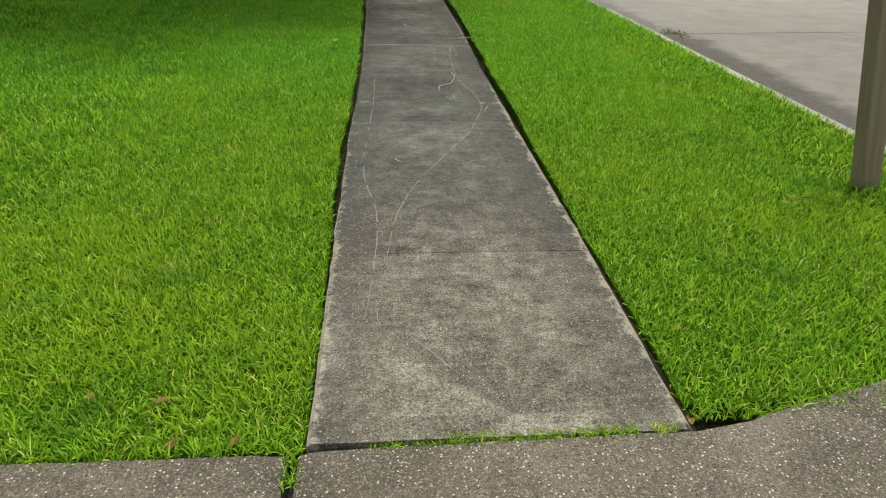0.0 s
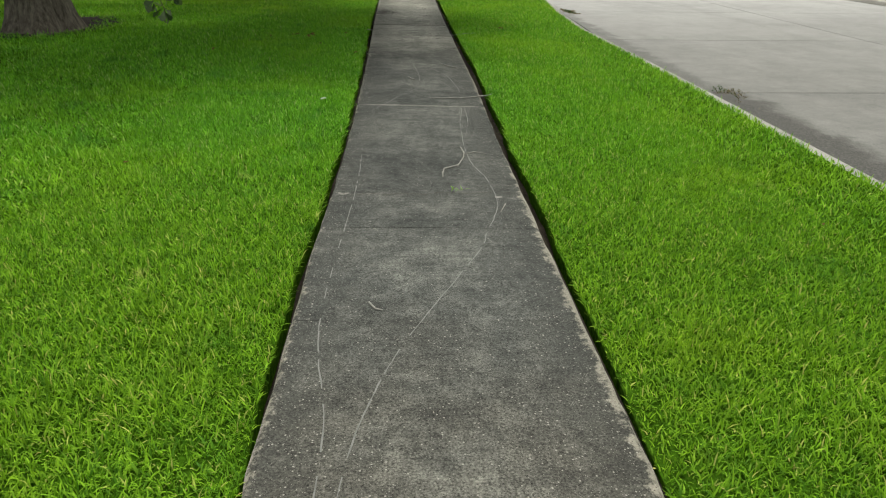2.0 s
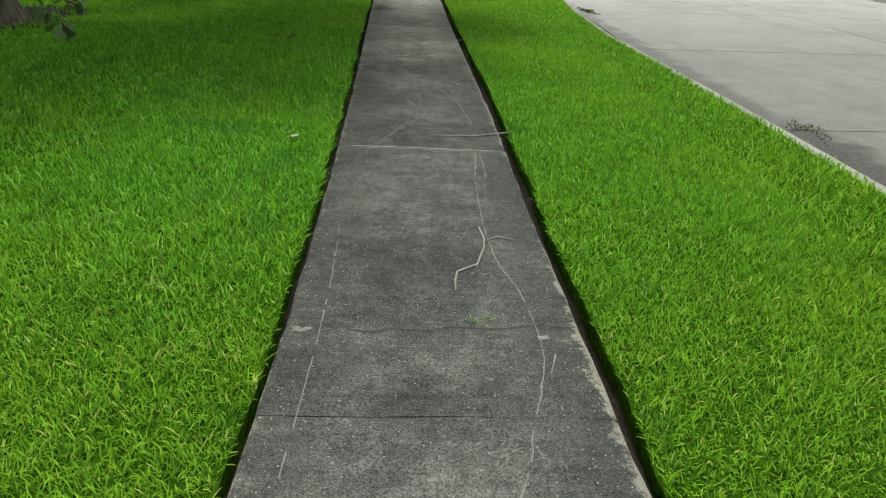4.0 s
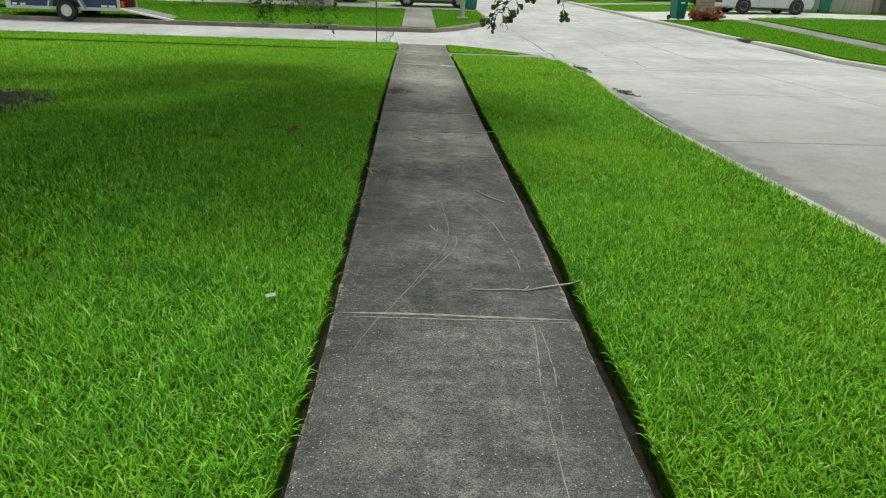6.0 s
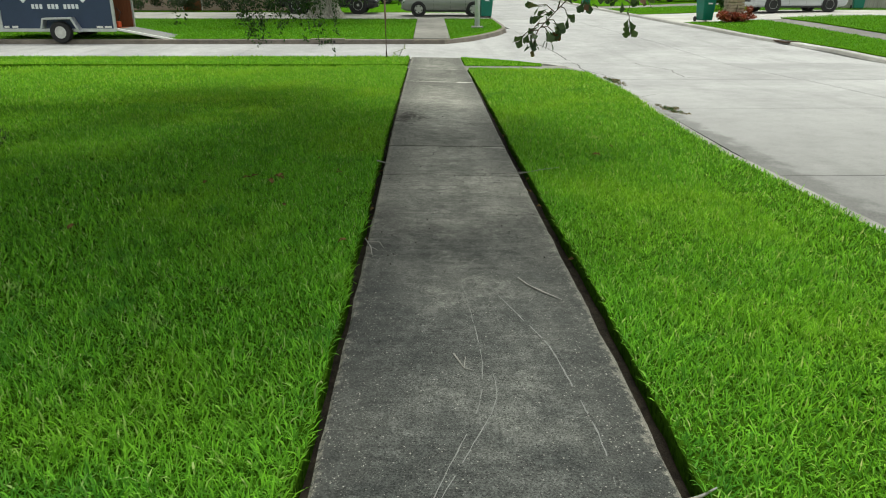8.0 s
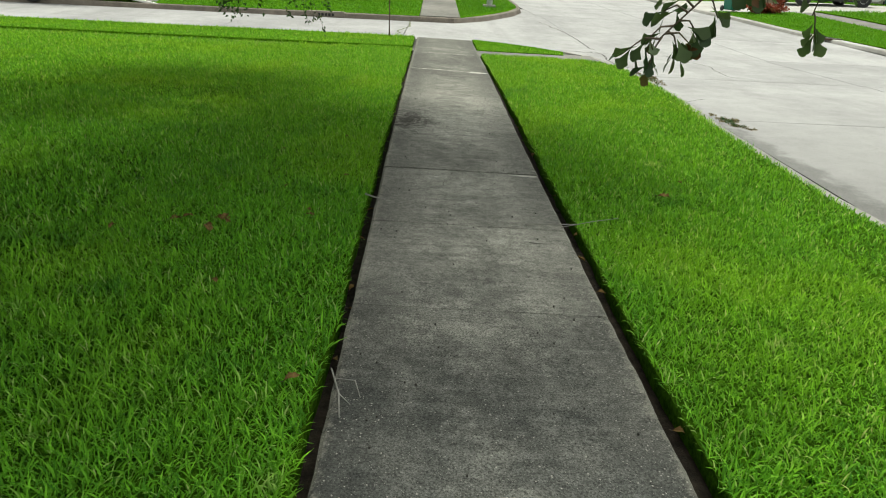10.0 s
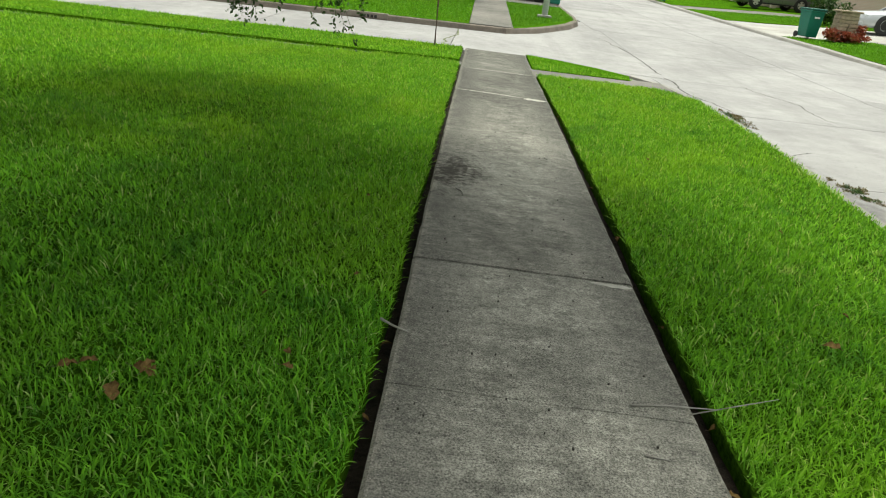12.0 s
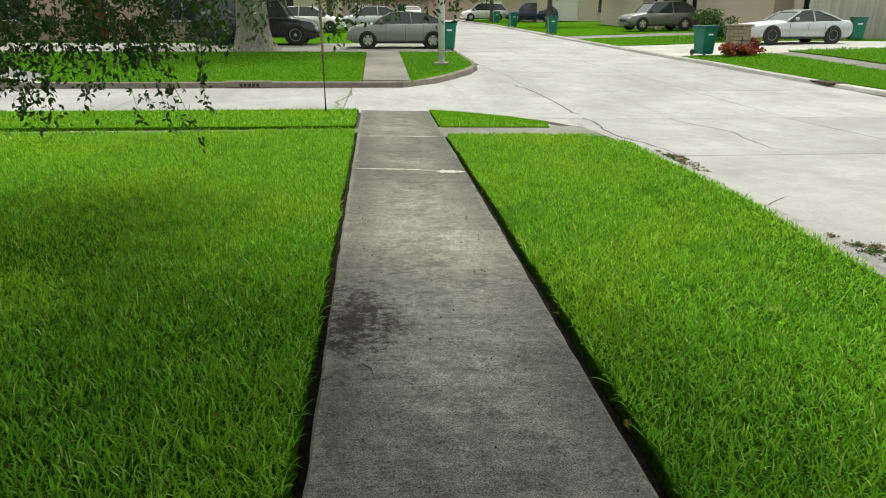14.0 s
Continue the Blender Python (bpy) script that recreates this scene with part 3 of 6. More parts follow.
def lawn_bed(name, xs, ys, lift=0.0, height=None):
    ob = part(name, grid_mesh(xs, ys, height or (lambda x, y: turf_height(x, y) + lift), 0.25), M_TURF, None, smooth=False)
    return tagged(ob, kind="structure")


def walk_left(y):
    return float(np.interp(y, [-1, 0, 3, 3.9, 5.5, 8, 13, 18.3, 24], [-0.66, -0.65, -0.63, -0.6, -0.582, -0.59, -0.637, -0.66, -0.67]))


def walk_right(y):
    return float(np.interp(y, [-1, 0, 1, 5, 6.2, 7.2, 13, 16, 18.5, 24], [0.545, 0.548, 0.558, 0.558, 0.582, 0.603, 0.603, 0.628, 0.645, 0.66]))


def trench_left(y):
    return walk_left(y) - float(np.interp(y, [0, 1.2, 3, 8, 11, 24], [0.006, 0.022, 0.045, 0.05, 0.062, 0.04])) - 0.02 * noise.noise(Vector((3.1, y * 1.3, 0))) - 0.012 * noise.noise(Vector((7.7, y * 5, 0)))


def trench_right(y):
    wide = walk_right(y) + float(np.interp(y, [0, 1.5, 4, 8, 14, 19, 22], [0.012, 0.03, 0.065, 0.085, 0.085, 0.06, 0.03]))
    return wide + 0.02 * noise.noise(Vector((5.3, y * 1.1, 0))) + 0.014 * noise.noise(Vector((9.1, y * 4.5, 0)))


def lawn_sheet(name, left, right, ys, nx, height):
    """A turf bed between two wandering sides."""
    bm = bmesh.new()
    rows = []
    for y in ys:
        a, b = left(y), right(y)
        rows.append([bm.verts.new((a + (b - a) * k / nx, y, height(a + (b - a) * k / nx, y))) for k in range(nx + 1)])
    for p, q in zip(rows, rows[1:]):
        for k in range(nx):
            bm.faces.new((p[k], p[k + 1], q[k + 1], q[k]))
    rim = [e for e in bm.edges if e.is_boundary]
    for v in bmesh.ops.extrude_edge_only(bm, edges=rim)["geom"]:
        if isinstance(v, bmesh.types.BMVert):
            v.co.z -= 0.2
    bmesh.ops.recalc_face_normals(bm, faces=bm.faces)
    return tagged(part(name, bm, M_DARK_THATCH, None), kind="structure")


def right_lawn_side(y):
    return float(np.interp(y, [-1, 8, 12, 15, 17, 20.5, 21.4], [2.885, 2.885, 2.825, 2.995, 3.205, 3.24, 2.7]))


lawn_sheet("lawn_west", lambda y: -4.0, trench_left, steps(-0.09, 21.95, 0.15), 6, turf_height)
lawn_bed("lawn_west_far", [-60, -30, -15, -8, -4.002], steps(-0.03, 21.95, 1.0))
lawn_sheet("lawn_east", trench_right, right_lawn_side, steps(0.02, 21.25, 0.15), 5, turf_height)
lawn_bed("verge_west", steps(-60, -0.74, 3), [22.36, 23.2, 24.0, 24.6], 0.02)
bm = bmesh.new()
wedge = [(0.675, 22.3), (2.5, 22.15), (2.62, 22.9), (2.1, 23.7), (1.3, 24.3), (0.675, 24.6)]
tops = [bm.verts.new((x, y, turf_height(x, y))) for x, y in wedge]
lows = [bm.verts.new((x, y, turf_height(x, y) - 0.2)) for x, y in wedge]
bm.faces.new(tops)
for k in range(6):
    bm.faces.new((lows[k], lows[(k + 1) % 6], tops[(k + 1) % 6], tops[k]))
tagged(part("verge_east", bm, M_TURF, None), kind="structure")
# far lots
bm = grid_mesh(steps(-60, -0.72, 4), steps(28.57, 37.9, 1.5), lambda x, y: base(y) + 0.06)
tagged(part("far_lawn_west", bm, M_TURF, None), kind="structure")
bm = bmesh.new()
ring = [(0.5, 28.6), (1.03, 29.25), (1.6, 30.25), (2.15, 31.35), (2.54, 32.6), (2.62, 34.0), (2.6, 37.9), (0.5, 37.9)]
tops = [bm.verts.new((x, y, base(y) + 0.06)) for x, y in ring]
bm.faces.new(tops)
tagged(part("far_lawn_corner", bm, M_TURF, None), kind="structure")
bm = grid_mesh([-60, -30, -12, -4, 0, 2.0], steps(43.6, 95, 4), lambda x, y: base(y) + 0.05)
tagged(part("far_lawn_north", bm, M_TURF, None), kind="structure")


def east_height(x, y):
    """The lots across the road climb gently from the kerb."""
    return base(y) + 0.02 + 0.24 * min(1.0, max(0.0, (x - 11.5) / 6.0))


def east_lot(name, y0, y1, x0, x1, material_, lift=0.0, step=1.5):
    bm = bmesh.new()
    rows = []
    for y in steps(y0, y1, step):
        a = max(x0, right_of_road(y) + 0.38) if x0 < 12.6 else x0
        rows.append([bm.verts.new((a + (x1 - a) * k / 10, y, east_height(a + (x1 - a) * k / 10, y) + lift)) for k in range(11)])
    for p, q in zip(rows, rows[1:]):
        for k in range(10):
            bm.faces.new((p[k], p[k + 1], q[k + 1], q[k]))
    for v in bmesh.ops.extrude_edge_only(bm, edges=[e for e in bm.edges if e.is_boundary])["geom"]:
        if isinstance(v, bmesh.types.BMVert):
            v.co.z -= 0.3
    bmesh.ops.recalc_face_normals(bm, faces=bm.faces)
    return tagged(part(name, bm, material_, None), kind="structure")


east_lot("east_lawn", -30, 36.6, 10, 14.2, M_TURF)
east_lot("east_lawn_inner", -30, 36.9, 15.2, 60, M_TURF, 0.03)
east_lot("east_pavement", -30, 36.6, 14.2, 15.2, M_FARWALK, -0.01)
east_lot("driveway_east", 36.6, 43.0, 10, 30, M_KERB_PALE, -0.015)
east_lot("east_lawn_north", 43.0, 49.5, 10, 60, M_TURF)
east_lot("driveway_north", 49.5, 52.5, 10, 40, M_FARWALK, -0.012)
east_lot("east_lawn_far", 52.5, 95, 10, 60, M_TURF, 0.0, 4)
tagged(part("driveway_west", grid_mesh(steps(-40, 2.55, 3), steps(38.0, 43.5, 1.5), lambda x, y: base(y) + 0.07, 0.2), M_KERB, None), kind="structure")
tagged(part("far_walk", grid_mesh([-0.7, 0.48], steps(28.6, 37.95, 1.2), lambda x, y: base(y) + 0.075, 0.2), M_FARWALK, None), kind="structure")

# cross walk beside the side street, half swallowed by turf
tagged(part("cross_walk", grid_mesh(steps(-60, -0.68, 2.5), [21.97, 22.2, 22.43], lambda x, y: base(y) - 0.055, 0.1), M_FARWALK, None), kind="structure")
tagged(part("cross_walk_east", grid_mesh(steps(0.64, 3.1, 0.6), [21.2, 21.8, 22.35], lambda x, y: base(y) - 0.035, 0.1), M_FARWALK, None), kind="structure")

# soil showing in the dug edges
for name, x0, x1 in (("edge_soil_west", -0.8, -0.56), ("edge_soil_east", 0.56, 0.84)):
    bm = grid_mesh(steps(x0, x1, 0.06), steps(-0.05, 22.0, 0.12), lambda x, y: base(y) - 0.1 + 0.018 * noise.noise(Vector((x * 9, y * 5, 2))))
    tagged(part(name, bm, M_SOIL, None, smooth=True), kind="structure")

# ---- the sidewalk, slab by slab ----
sidewalk = thing("sidewalk", pose(0, 0, 0), "", "", kind="structure")


def slab_height(x, y, tilt):
    return base(y) - 0.018 * x + tilt


def slab(y0, y1, tilt, gap0, gap1):
    """A cast slab with slightly broken, rounded edges."""
    bm = bmesh.new()
    ys = steps(y0 + gap0, y1 - gap1, 0.09)
    xs = [0, 0.012, 0.03] + [0.15 + 0.14 * k for k in range(6)] + [0.97, 0.988, 1.0]
    rows = []
    for j, y in enumerate(ys):
        row = []
        lx, rx = walk_left(y), walk_right(y)
        for k, u in enumerate(xs):
            x = lx + (rx - lx) * u
            z = slab_height(x, y, tilt)
            if k in (0, len(xs) - 1):
                s = -1 if k == 0 else 1
                x += s * (0.008 * noise.noise(Vector((s * 4, y * 3, 0))) + 0.01 * max(0, noise.noise(Vector((s * 9, y * 11, 0)))))
                z -= 0.012 + 0.006 * noise.noise(Vector((s, y * 7, 1)))
            if j in (0, len(ys) - 1):
                z -= 0.0015 + 0.003 * noise.noise(Vector((x * 8, y, 3)))
            yy = y + (0.006 * noise.noise(Vector((x * 7, y0, 5))) if j in (0, len(ys) - 1) else 0)
            row.append(bm.verts.new((x, yy, z)))
        rows.append(row)
    for a, b in zip(rows, rows[1:]):
        for k in range(len(xs) - 1):
            bm.faces.new((a[k], a[k + 1], b[k + 1], b[k]))
    for v in bmesh.ops.extrude_edge_only(bm, edges=[e for e in bm.edges if e.is_boundary])["geom"]:
        if isinstance(v, bmesh.types.BMVert):
            v.co.z -= 0.11
    bmesh.ops.recalc_face_normals(bm, faces=bm.faces)
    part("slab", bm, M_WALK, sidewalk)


# where the joints lie, and how far they gape
joints = [(-0.105, 0.006), (1.142, 0.003), (2.275, 0.002), (3.26, 0.0014), (6.16, 0.004), (9.71, 0.005), (10.9, 0.0014), (12.2, 0.013),
          (13.38, 0.0016), (15.95, 0.004), (18.45, 0.006), (21.1, 0.004), (22.3, 0.003), (24.45, 0.01)]
tilts = [0.0, 0.001, 0.0, 0.001, -0.006, -0.006, -0.003, 0.003, 0.003, 0.002, -0.004, -0.006, -0.012]
for (a, ga), (b, gb), tilt in zip(joints, joints[1:], tilts):
    slab(a, b, tilt, ga / 2, gb / 2)
bed = grid_mesh([-0.57, 0.57], steps(-0.10, 24.4, 0.6), lambda x, y: base(y) - 0.03)
part("joint_fill", bed, M_SOIL, sidewalk)

# driveway apron in front of the walk
apron = thing("driveway_apron", pose(0, 0, 0), "", "", kind="structure")


def apron_piece(ring):
    bm = bmesh.new()
    fine = []
    for i, p in enumerate(ring):
        q = Vector(ring[(i + 1) % len(ring)])
        n = max(1, int((q - Vector(p)).length / 0.1))
        fine += [Vector(p).lerp(q, k / n) for k in range(n)]
    tops = [bm.verts.new((p.x + 0.006 * noise.noise(Vector((p.x * 9, p.y * 9, 0))), p.y + 0.008 * noise.noise(Vector((p.x * 7, p.y * 7, 4))), -0.003)) for p in fine]
    lows = [bm.verts.new((v.co.x, v.co.y, -0.14)) for v in tops]
    bm.faces.new(tops)
    for k in range(len(tops)):
        j = (k + 1) % len(tops)
        bm.faces.new((lows[k], lows[j], tops[j], tops[k]))
    bmesh.ops.bevel(bm, geom=[e for e in bm.edges if all(v.co.z > -0.05 for v in e.verts)], offset=0.004, segments=1, affect="EDGES")
    bmesh.ops.recalc_face_normals(bm, faces=bm.faces)
    part("apron_slab", bm, M_APRON, apron)


apron_piece([(-3.2, -5), (-0.705, -5), (-0.705, -0.128), (-1.1, -0.114), (-1.55, -0.10), (-3.2, -0.075)])
apron_piece([(-0.67, -5), (3.1, -5), (3.1, 0.42), (2.2, 0.31), (1.33, 0.085), (1.0, -0.005), (0.74, -0.09), (0.56, -0.118), (-0.2, -0.117), (-0.62, -0.119), (-0.67, -0.125)])
apron_piece([(-8.0, -5), (-3.22, -5), (-3.22, -0.07), (-8.0, -0.03)])


# ---- grass ----
def blades(name, x0, x1, y0, y1, per_m2, length, width, keep, lift=0.0, kinds=3, seed=1, height=None, label="", wild=1.0, material_=None):
    rng = np.random.default_rng(seed)
    n = int((x1 - x0) * (y1 - y0) * per_m2)
    x, y = rng.uniform(x0, x1, n), rng.uniform(y0, y1, n)
    ok = keep(x, y)
    x, y = x[ok], y[ok]
    n = len(x)
    z = (bases(y) - 0.026 if height is None else height(x, y)) + lift
    clump = np.sin(x * 7.1 + 1.7 * np.sin(y * 3.3)) * np.sin(y * 6.3 + 2.1 * np.sin(x * 2.9))
    L = length * rng.uniform(0.55, 1.25, n) * (1 + 0.22 * clump)
    tall = rng.random(n) < 0.03
    L[tall] *= 1.5
    W = width * rng.uniform(0.7, 1.3, n) / 2
    az = rng.uniform(0, 2 * np.pi, n)
    lean = np.clip(rng.normal(0.62, 0.32, n) * wild, 0.02, 1.45)
    droop = lean + rng.uniform(0.15, 0.75, n) * wild
    face = az + np.pi / 2 + rng.normal(0, 0.5, n)
    side = np.stack([np.cos(face), np.sin(face), np.zeros(n)], 1) * W[:, None]
    d1 = np.stack([np.cos(az) * np.sin(lean), np.sin(az) * np.sin(lean), np.cos(lean)], 1)
    d2 = np.stack([np.cos(az) * np.sin(droop), np.sin(az) * np.sin(droop), np.cos(droop)], 1)
    p = np.stack([x, y, z], 1)
    mid = p + d1 * (L * 0.55)[:, None]
    tip = mid + d2 * (L * 0.45)[:, None]
    if kinds == 3:
        v = np.stack([p - side * 0.8, p + side * 0.8, mid - side, mid + side, tip], 1).reshape(-1, 3)
        loops = (np.arange(n)[:, None] * 5 + np.array([0, 1, 3, 2, 2, 3, 4])).ravel()
        sizes = np.tile([4, 3], n)
    else:
        v = np.stack([p - side, p + side, tip], 1).reshape(-1, 3)
        loops = np.arange(3 * n)
        sizes = np.full(n, 3)
    ob = new(name, fast_mesh(name, v, loops, sizes, material_ or M_BLADE))
    return tagged(ob, label, "grass", kind="stuff")


def west_ok(x, y):
    edge = np.interp(y, GY, GL)
    soil = ((x + 5.65) / 0.85) ** 2 + ((y - 12.0) / 1.5) ** 2
    return (x < edge - 0.004) & (soil > 0.5 + 0.5 * np.sin(x * 9 + 2 * np.sin(y * 4)) * np.sin(y * 7))


def east_ok(x, y):
    return (x > np.interp(y, GY, GR) + 0.004) & (x < np.interp(y, [-1, 8, 12, 15, 17, 20.5, 21.3], [2.91, 2.91, 2.85, 3.02, 3.23, 3.26, 2.75]))


GY = np.linspace(-1, 23, 400)
GL = np.array([trench_left(y) for y in GY])
GR = np.array([trench_right(y) for y in GY])
# thinner turf where the lawn is worn
blades("lawn_grass_west_near", -2.3, -0.6, -0.11, 4.0, 9500, 0.050, 0.0052, west_ok, seed=10, label="short dense yellow-green lawn grass by the driveway")
blades("lawn_grass_west", -2.3, -0.6, 4.0, 11.5, 6800, 0.062, 0.0064, west_ok, seed=11, label="dense mown green lawn grass west of the walk")
blades("lawn_grass_west_far", -2.3, -0.6, 11.5, 21.95, 4600, 0.072, 0.0074, west_ok, seed=12, label="dense mown green lawn grass west of the walk")
blades("lawn_grass_west_mid", -4.6, -2.3, -0.04, 15.0, 3300, 0.068, 0.0095, west_ok, seed=13, label="shaded mown lawn grass under the oak")
blades("lawn_grass_west_back", -9.5, -4.6, 1.0, 22.0, 1300, 0.07, 0.016, west_ok, kinds=1, seed=14, label="shaded mown lawn grass round the oak")
blades("lawn_grass_west_back", -4.6, -2.3, 15.0, 21.95, 2600, 0.068, 0.011, west_ok, kinds=1, seed=15, label="sunlit mown lawn grass near the side street")
blades("lawn_grass_west_rim", -24, -9.5, 8.0, 22.0, 220, 0.075, 0.026, west_ok, kinds=1, seed=16, label="mown lawn grass far from the walk")
blades("lawn_grass_east_near", 0.55, 2.2, -0.06, 4.5, 9000, 0.048, 0.0052, east_ok, seed=20, label="short dense yellow-green verge grass by the walk")
blades("lawn_grass_east", 0.55, 2.2, 4.5, 11.5, 6800, 0.058, 0.0062, east_ok, seed=21, label="dense mown yellow-green verge grass by the walk")
blades("lawn_grass_east_far", 0.6, 2.2, 11.5, 21.3, 4600, 0.066, 0.0072, east_ok, seed=22, label="dense mown green verge grass by the walk")
blades("lawn_grass_east_kerb", 2.2, 3.28, 0.35, 21.3, 2600, 0.058, 0.0075, east_ok, seed=23, label="mown verge grass along the kerb")
blades("verge_grass_west", -22, -0.72, 22.42, 24.62, 900, 0.06, 0.016, lambda x, y: x > -30, lift=0.02, kinds=1, seed=31, label="strip of mown grass beside the side street")
blades("verge_grass_east", 0.68, 2.65, 22.2, 24.4, 1500, 0.06, 0.012, lambda x, y: (y - 22.2) < (2.75 - x) * 1.25 - 0.2, kinds=1, seed=32, label="wedge of mown grass at the street corner")
far = lambda x, y: bases(y) + 0.055
blades("far_grass_west", -22, -0.74, 28.6, 37.9, 260, 0.075, 0.032, lambda x, y: x < 0, kinds=1, seed=41, height=far, label="mown lawn across the side street", material_=M_BLADE_FAR)
blades("far_grass_corner", 0.5, 2.6, 28.7, 37.9, 420, 0.075, 0.026, lambda x, y: (y > 32.6) | (x < 0.45 + (y - 28.7) * 0.53), kinds=1, seed=42, height=far, label="mown grass at the far street corner", material_=M_BLADE_FAR)
ehs = lambda x, y: bases(y) + 0.015 + 0.24 * np.clip((x - 11.5) / 6.0, 0, 1)
blades("far_grass_east", 10.5, 14.2, 22, 36.5, 260, 0.075, 0.032, lambda x, y: x > np.interp(y, [22, 26, 30, 35, 40], [12.2, 12.1, 11.4, 10.95, 10.8]), kinds=1, seed=43, height=ehs, label="mown lawn strip across the road", material_=M_BLADE_FAR)
blades("far_grass_east_inner", 15.2, 26, 26, 36.9, 160, 0.085, 0.04, lambda x, y: x > 0, kinds=1, seed=44, height=lambda x, y: ehs(x, y) + 0.03, label="mown front lawn across the road", material_=M_BLADE_FAR)
blades("far_grass_east_north", 10.5, 24, 43.1, 49.4, 140, 0.085, 0.045, lambda x, y: x > 10.7, kinds=1, seed=45, height=ehs, label="mown lawn strip farther up the road", material_=M_BLADE_FAR)
# grass growing in the joint before the first slab, ragged tufts along the dug edges
blades("joint_grass", -0.6, 0.50, -0.125, -0.085, 26000, 0.026, 0.0035, lambda x, y: (np.sin(x * 13) + np.sin(x * 5.1 + 1)) > -0.75, lift=0.014, seed=51, label="thin grass sprouting from the walk's first joint")
blades("joint_grass", -0.712, -0.662, -0.6, -0.09, 16000, 0.032, 0.004, lambda x, y: np.sin(y * 11 + 2) > -0.8, seed=52, label="thin grass sprouting from the driveway joint", lift=0.012)
blades("joint_grass", 0.0, 0.2, 3.82, 3.86, 2500, 0.03, 0.003, lambda x, y: x > 0.08, lift=0.03, seed=53, label="yellow grass tuft in a crack of the walk")


# ---- trees ----
def leaf_cloud(centres, radii, count, size, rng, flat=0.75, aspect=0.5, hang=0.0):
    """Vertices and faces of many small pointed leaves in lumps round the centres."""
    k = rng.integers(0, len(centres), count)
    c = np.asarray(centres, float)[k]
    r = np.asarray(radii, float)[k]
    d = rng.normal(size=(count, 3))
    d /= np.linalg.norm(d, axis=1)[:, None]
    p = c + d * (r * rng.random(count) ** 0.45)[:, None] * np.array([1, 1, flat])
    return leaves_at(p, size, rng, aspect, hang)


def leaves_at(p, size, rng, aspect=0.5, hang=0.0):
    n = len(p)
    a = rng.normal(size=(n, 3))
    a[:, 2] -= hang
    a /= np.linalg.norm(a, axis=1)[:, None]
    b = np.cross(a, rng.normal(size=(n, 3)))
    b /= np.linalg.norm(b, axis=1)[:, None]
    up = np.cross(a, b)
    L = (size * rng.uniform(0.6, 1.3, n))[:, None]
    w = L * aspect / 2
    v = np.stack([p, p + a * L * 0.45 + b * w + up * L * 0.05, p + a * L, p + a * L * 0.45 - b * w + up * L * 0.05], 1)
    return v.reshape(-1, 3), np.arange(4 * n), np.full(n, 4)


def foliage(name, parent, data, material_, label=""):
    ob = new(name, fast_mesh(name, *data, material_))
    ob.parent = parent
    return tagged(ob, label)


def trunk_mesh(height, r0, r1, flare, lean=(0, 0), sides=20, seed=0):
    bm = bmesh.new()
    rings = []
    for i in range(13):
        u = i / 12
        z = height * u ** 1.4
        r = r0 + (r1 - r0) * u + flare * math.exp(-z * 3.2)
        ring = []
        for k in range(sides):
            a = 2 * math.pi * k / sides
            rib = 1 + (0.10 + 0.28 * math.exp(-z * 3)) * noise.noise(Vector((math.cos(a) * 1.8, math.sin(a) * 1.8, z * 0.25 + seed)))
            ring.append(bm.verts.new((lean[0] * u + r * rib * math.cos(a), lean[1] * u + r * rib * math.sin(a), z - 0.08)))
        rings.append(ring)
    for lo, hi in zip(rings, rings[1:]):
        for k in range(sides):
            bm.faces.new((lo[k], lo[(k + 1) % sides], hi[(k + 1) % sides], hi[k]))
    bm.faces.new(rings[-1])
    return bm


def limb(parent, points, r0, r1, name="limb"):
    n = len(points)
    return part(name, tube(points, [r0 + (r1 - r0) * i / (n - 1) for i in range(n)], 9), M_BARK, parent, smooth=True)


rng = np.random.default_rng(5)
OX, OY = -5.68, 11.4
oz = base(OY)
oak = thing("oak_tree", pose(OX, OY, oz), "large shady oak with low drooping branches in the lawn", "tree")
part("trunk", trunk_mesh(3.4, 0.42, 0.34, 0.22, seed=3), M_BARK, oak, smooth=True)
limb(oak, [(0, 0, 3.0), (1.6, -0.4, 4.4), (3.6, -1.0, 5.0), (5.6, -1.6, 4.9), (7.0, -1.9, 4.1)], 0.22, 0.04)
limb(oak, [(0, 0, 3.0), (0.9, 2.2, 4.3), (2.2, 4.4, 4.6), (3.2, 5.4, 3.7)], 0.20, 0.03)
limb(oak, [(0, 0, 3.1), (-1.4, 2.0, 4.4), (-2.0, 4.5, 5.0), (-1.6, 6.0, 4.0)], 0.20, 0.03)
limb(oak, [(0, 0, 3.2), (1.0, -2.4, 4.4), (2.2, -4.4, 4.8), (3.2, -5.8, 4.0)], 0.19, 0.03)
limb(oak, [(0, 0, 3.2), (-2.2, -1.0, 4.6), (-4.4, -1.6, 5.0)], 0.2, 0.04)
limb(oak, [(0, 0, 3.2), (0.2, 0.2, 5.6), (0.1, 0.4, 7.6)], 0.24, 0.05)
lumps, sizes_ = [], []
for k in range(110):
    a, r = rng.uniform(0, 2 * np.pi), 5.6 * math.sqrt(rng.random())
    top = 8.0 - 0.075 * r * r
    z = rng.uniform(3.6, max(4.4, top))
    lumps.append((1.6 + r * math.cos(a), 1.1 + r * math.sin(a), z))
    sizes_.append(rng.uniform(0.6, 1.25))
foliage("crown", oak, leaf_cloud(lumps, sizes_, 88000, 0.17, rng, aspect=0.6), M_LEAF)


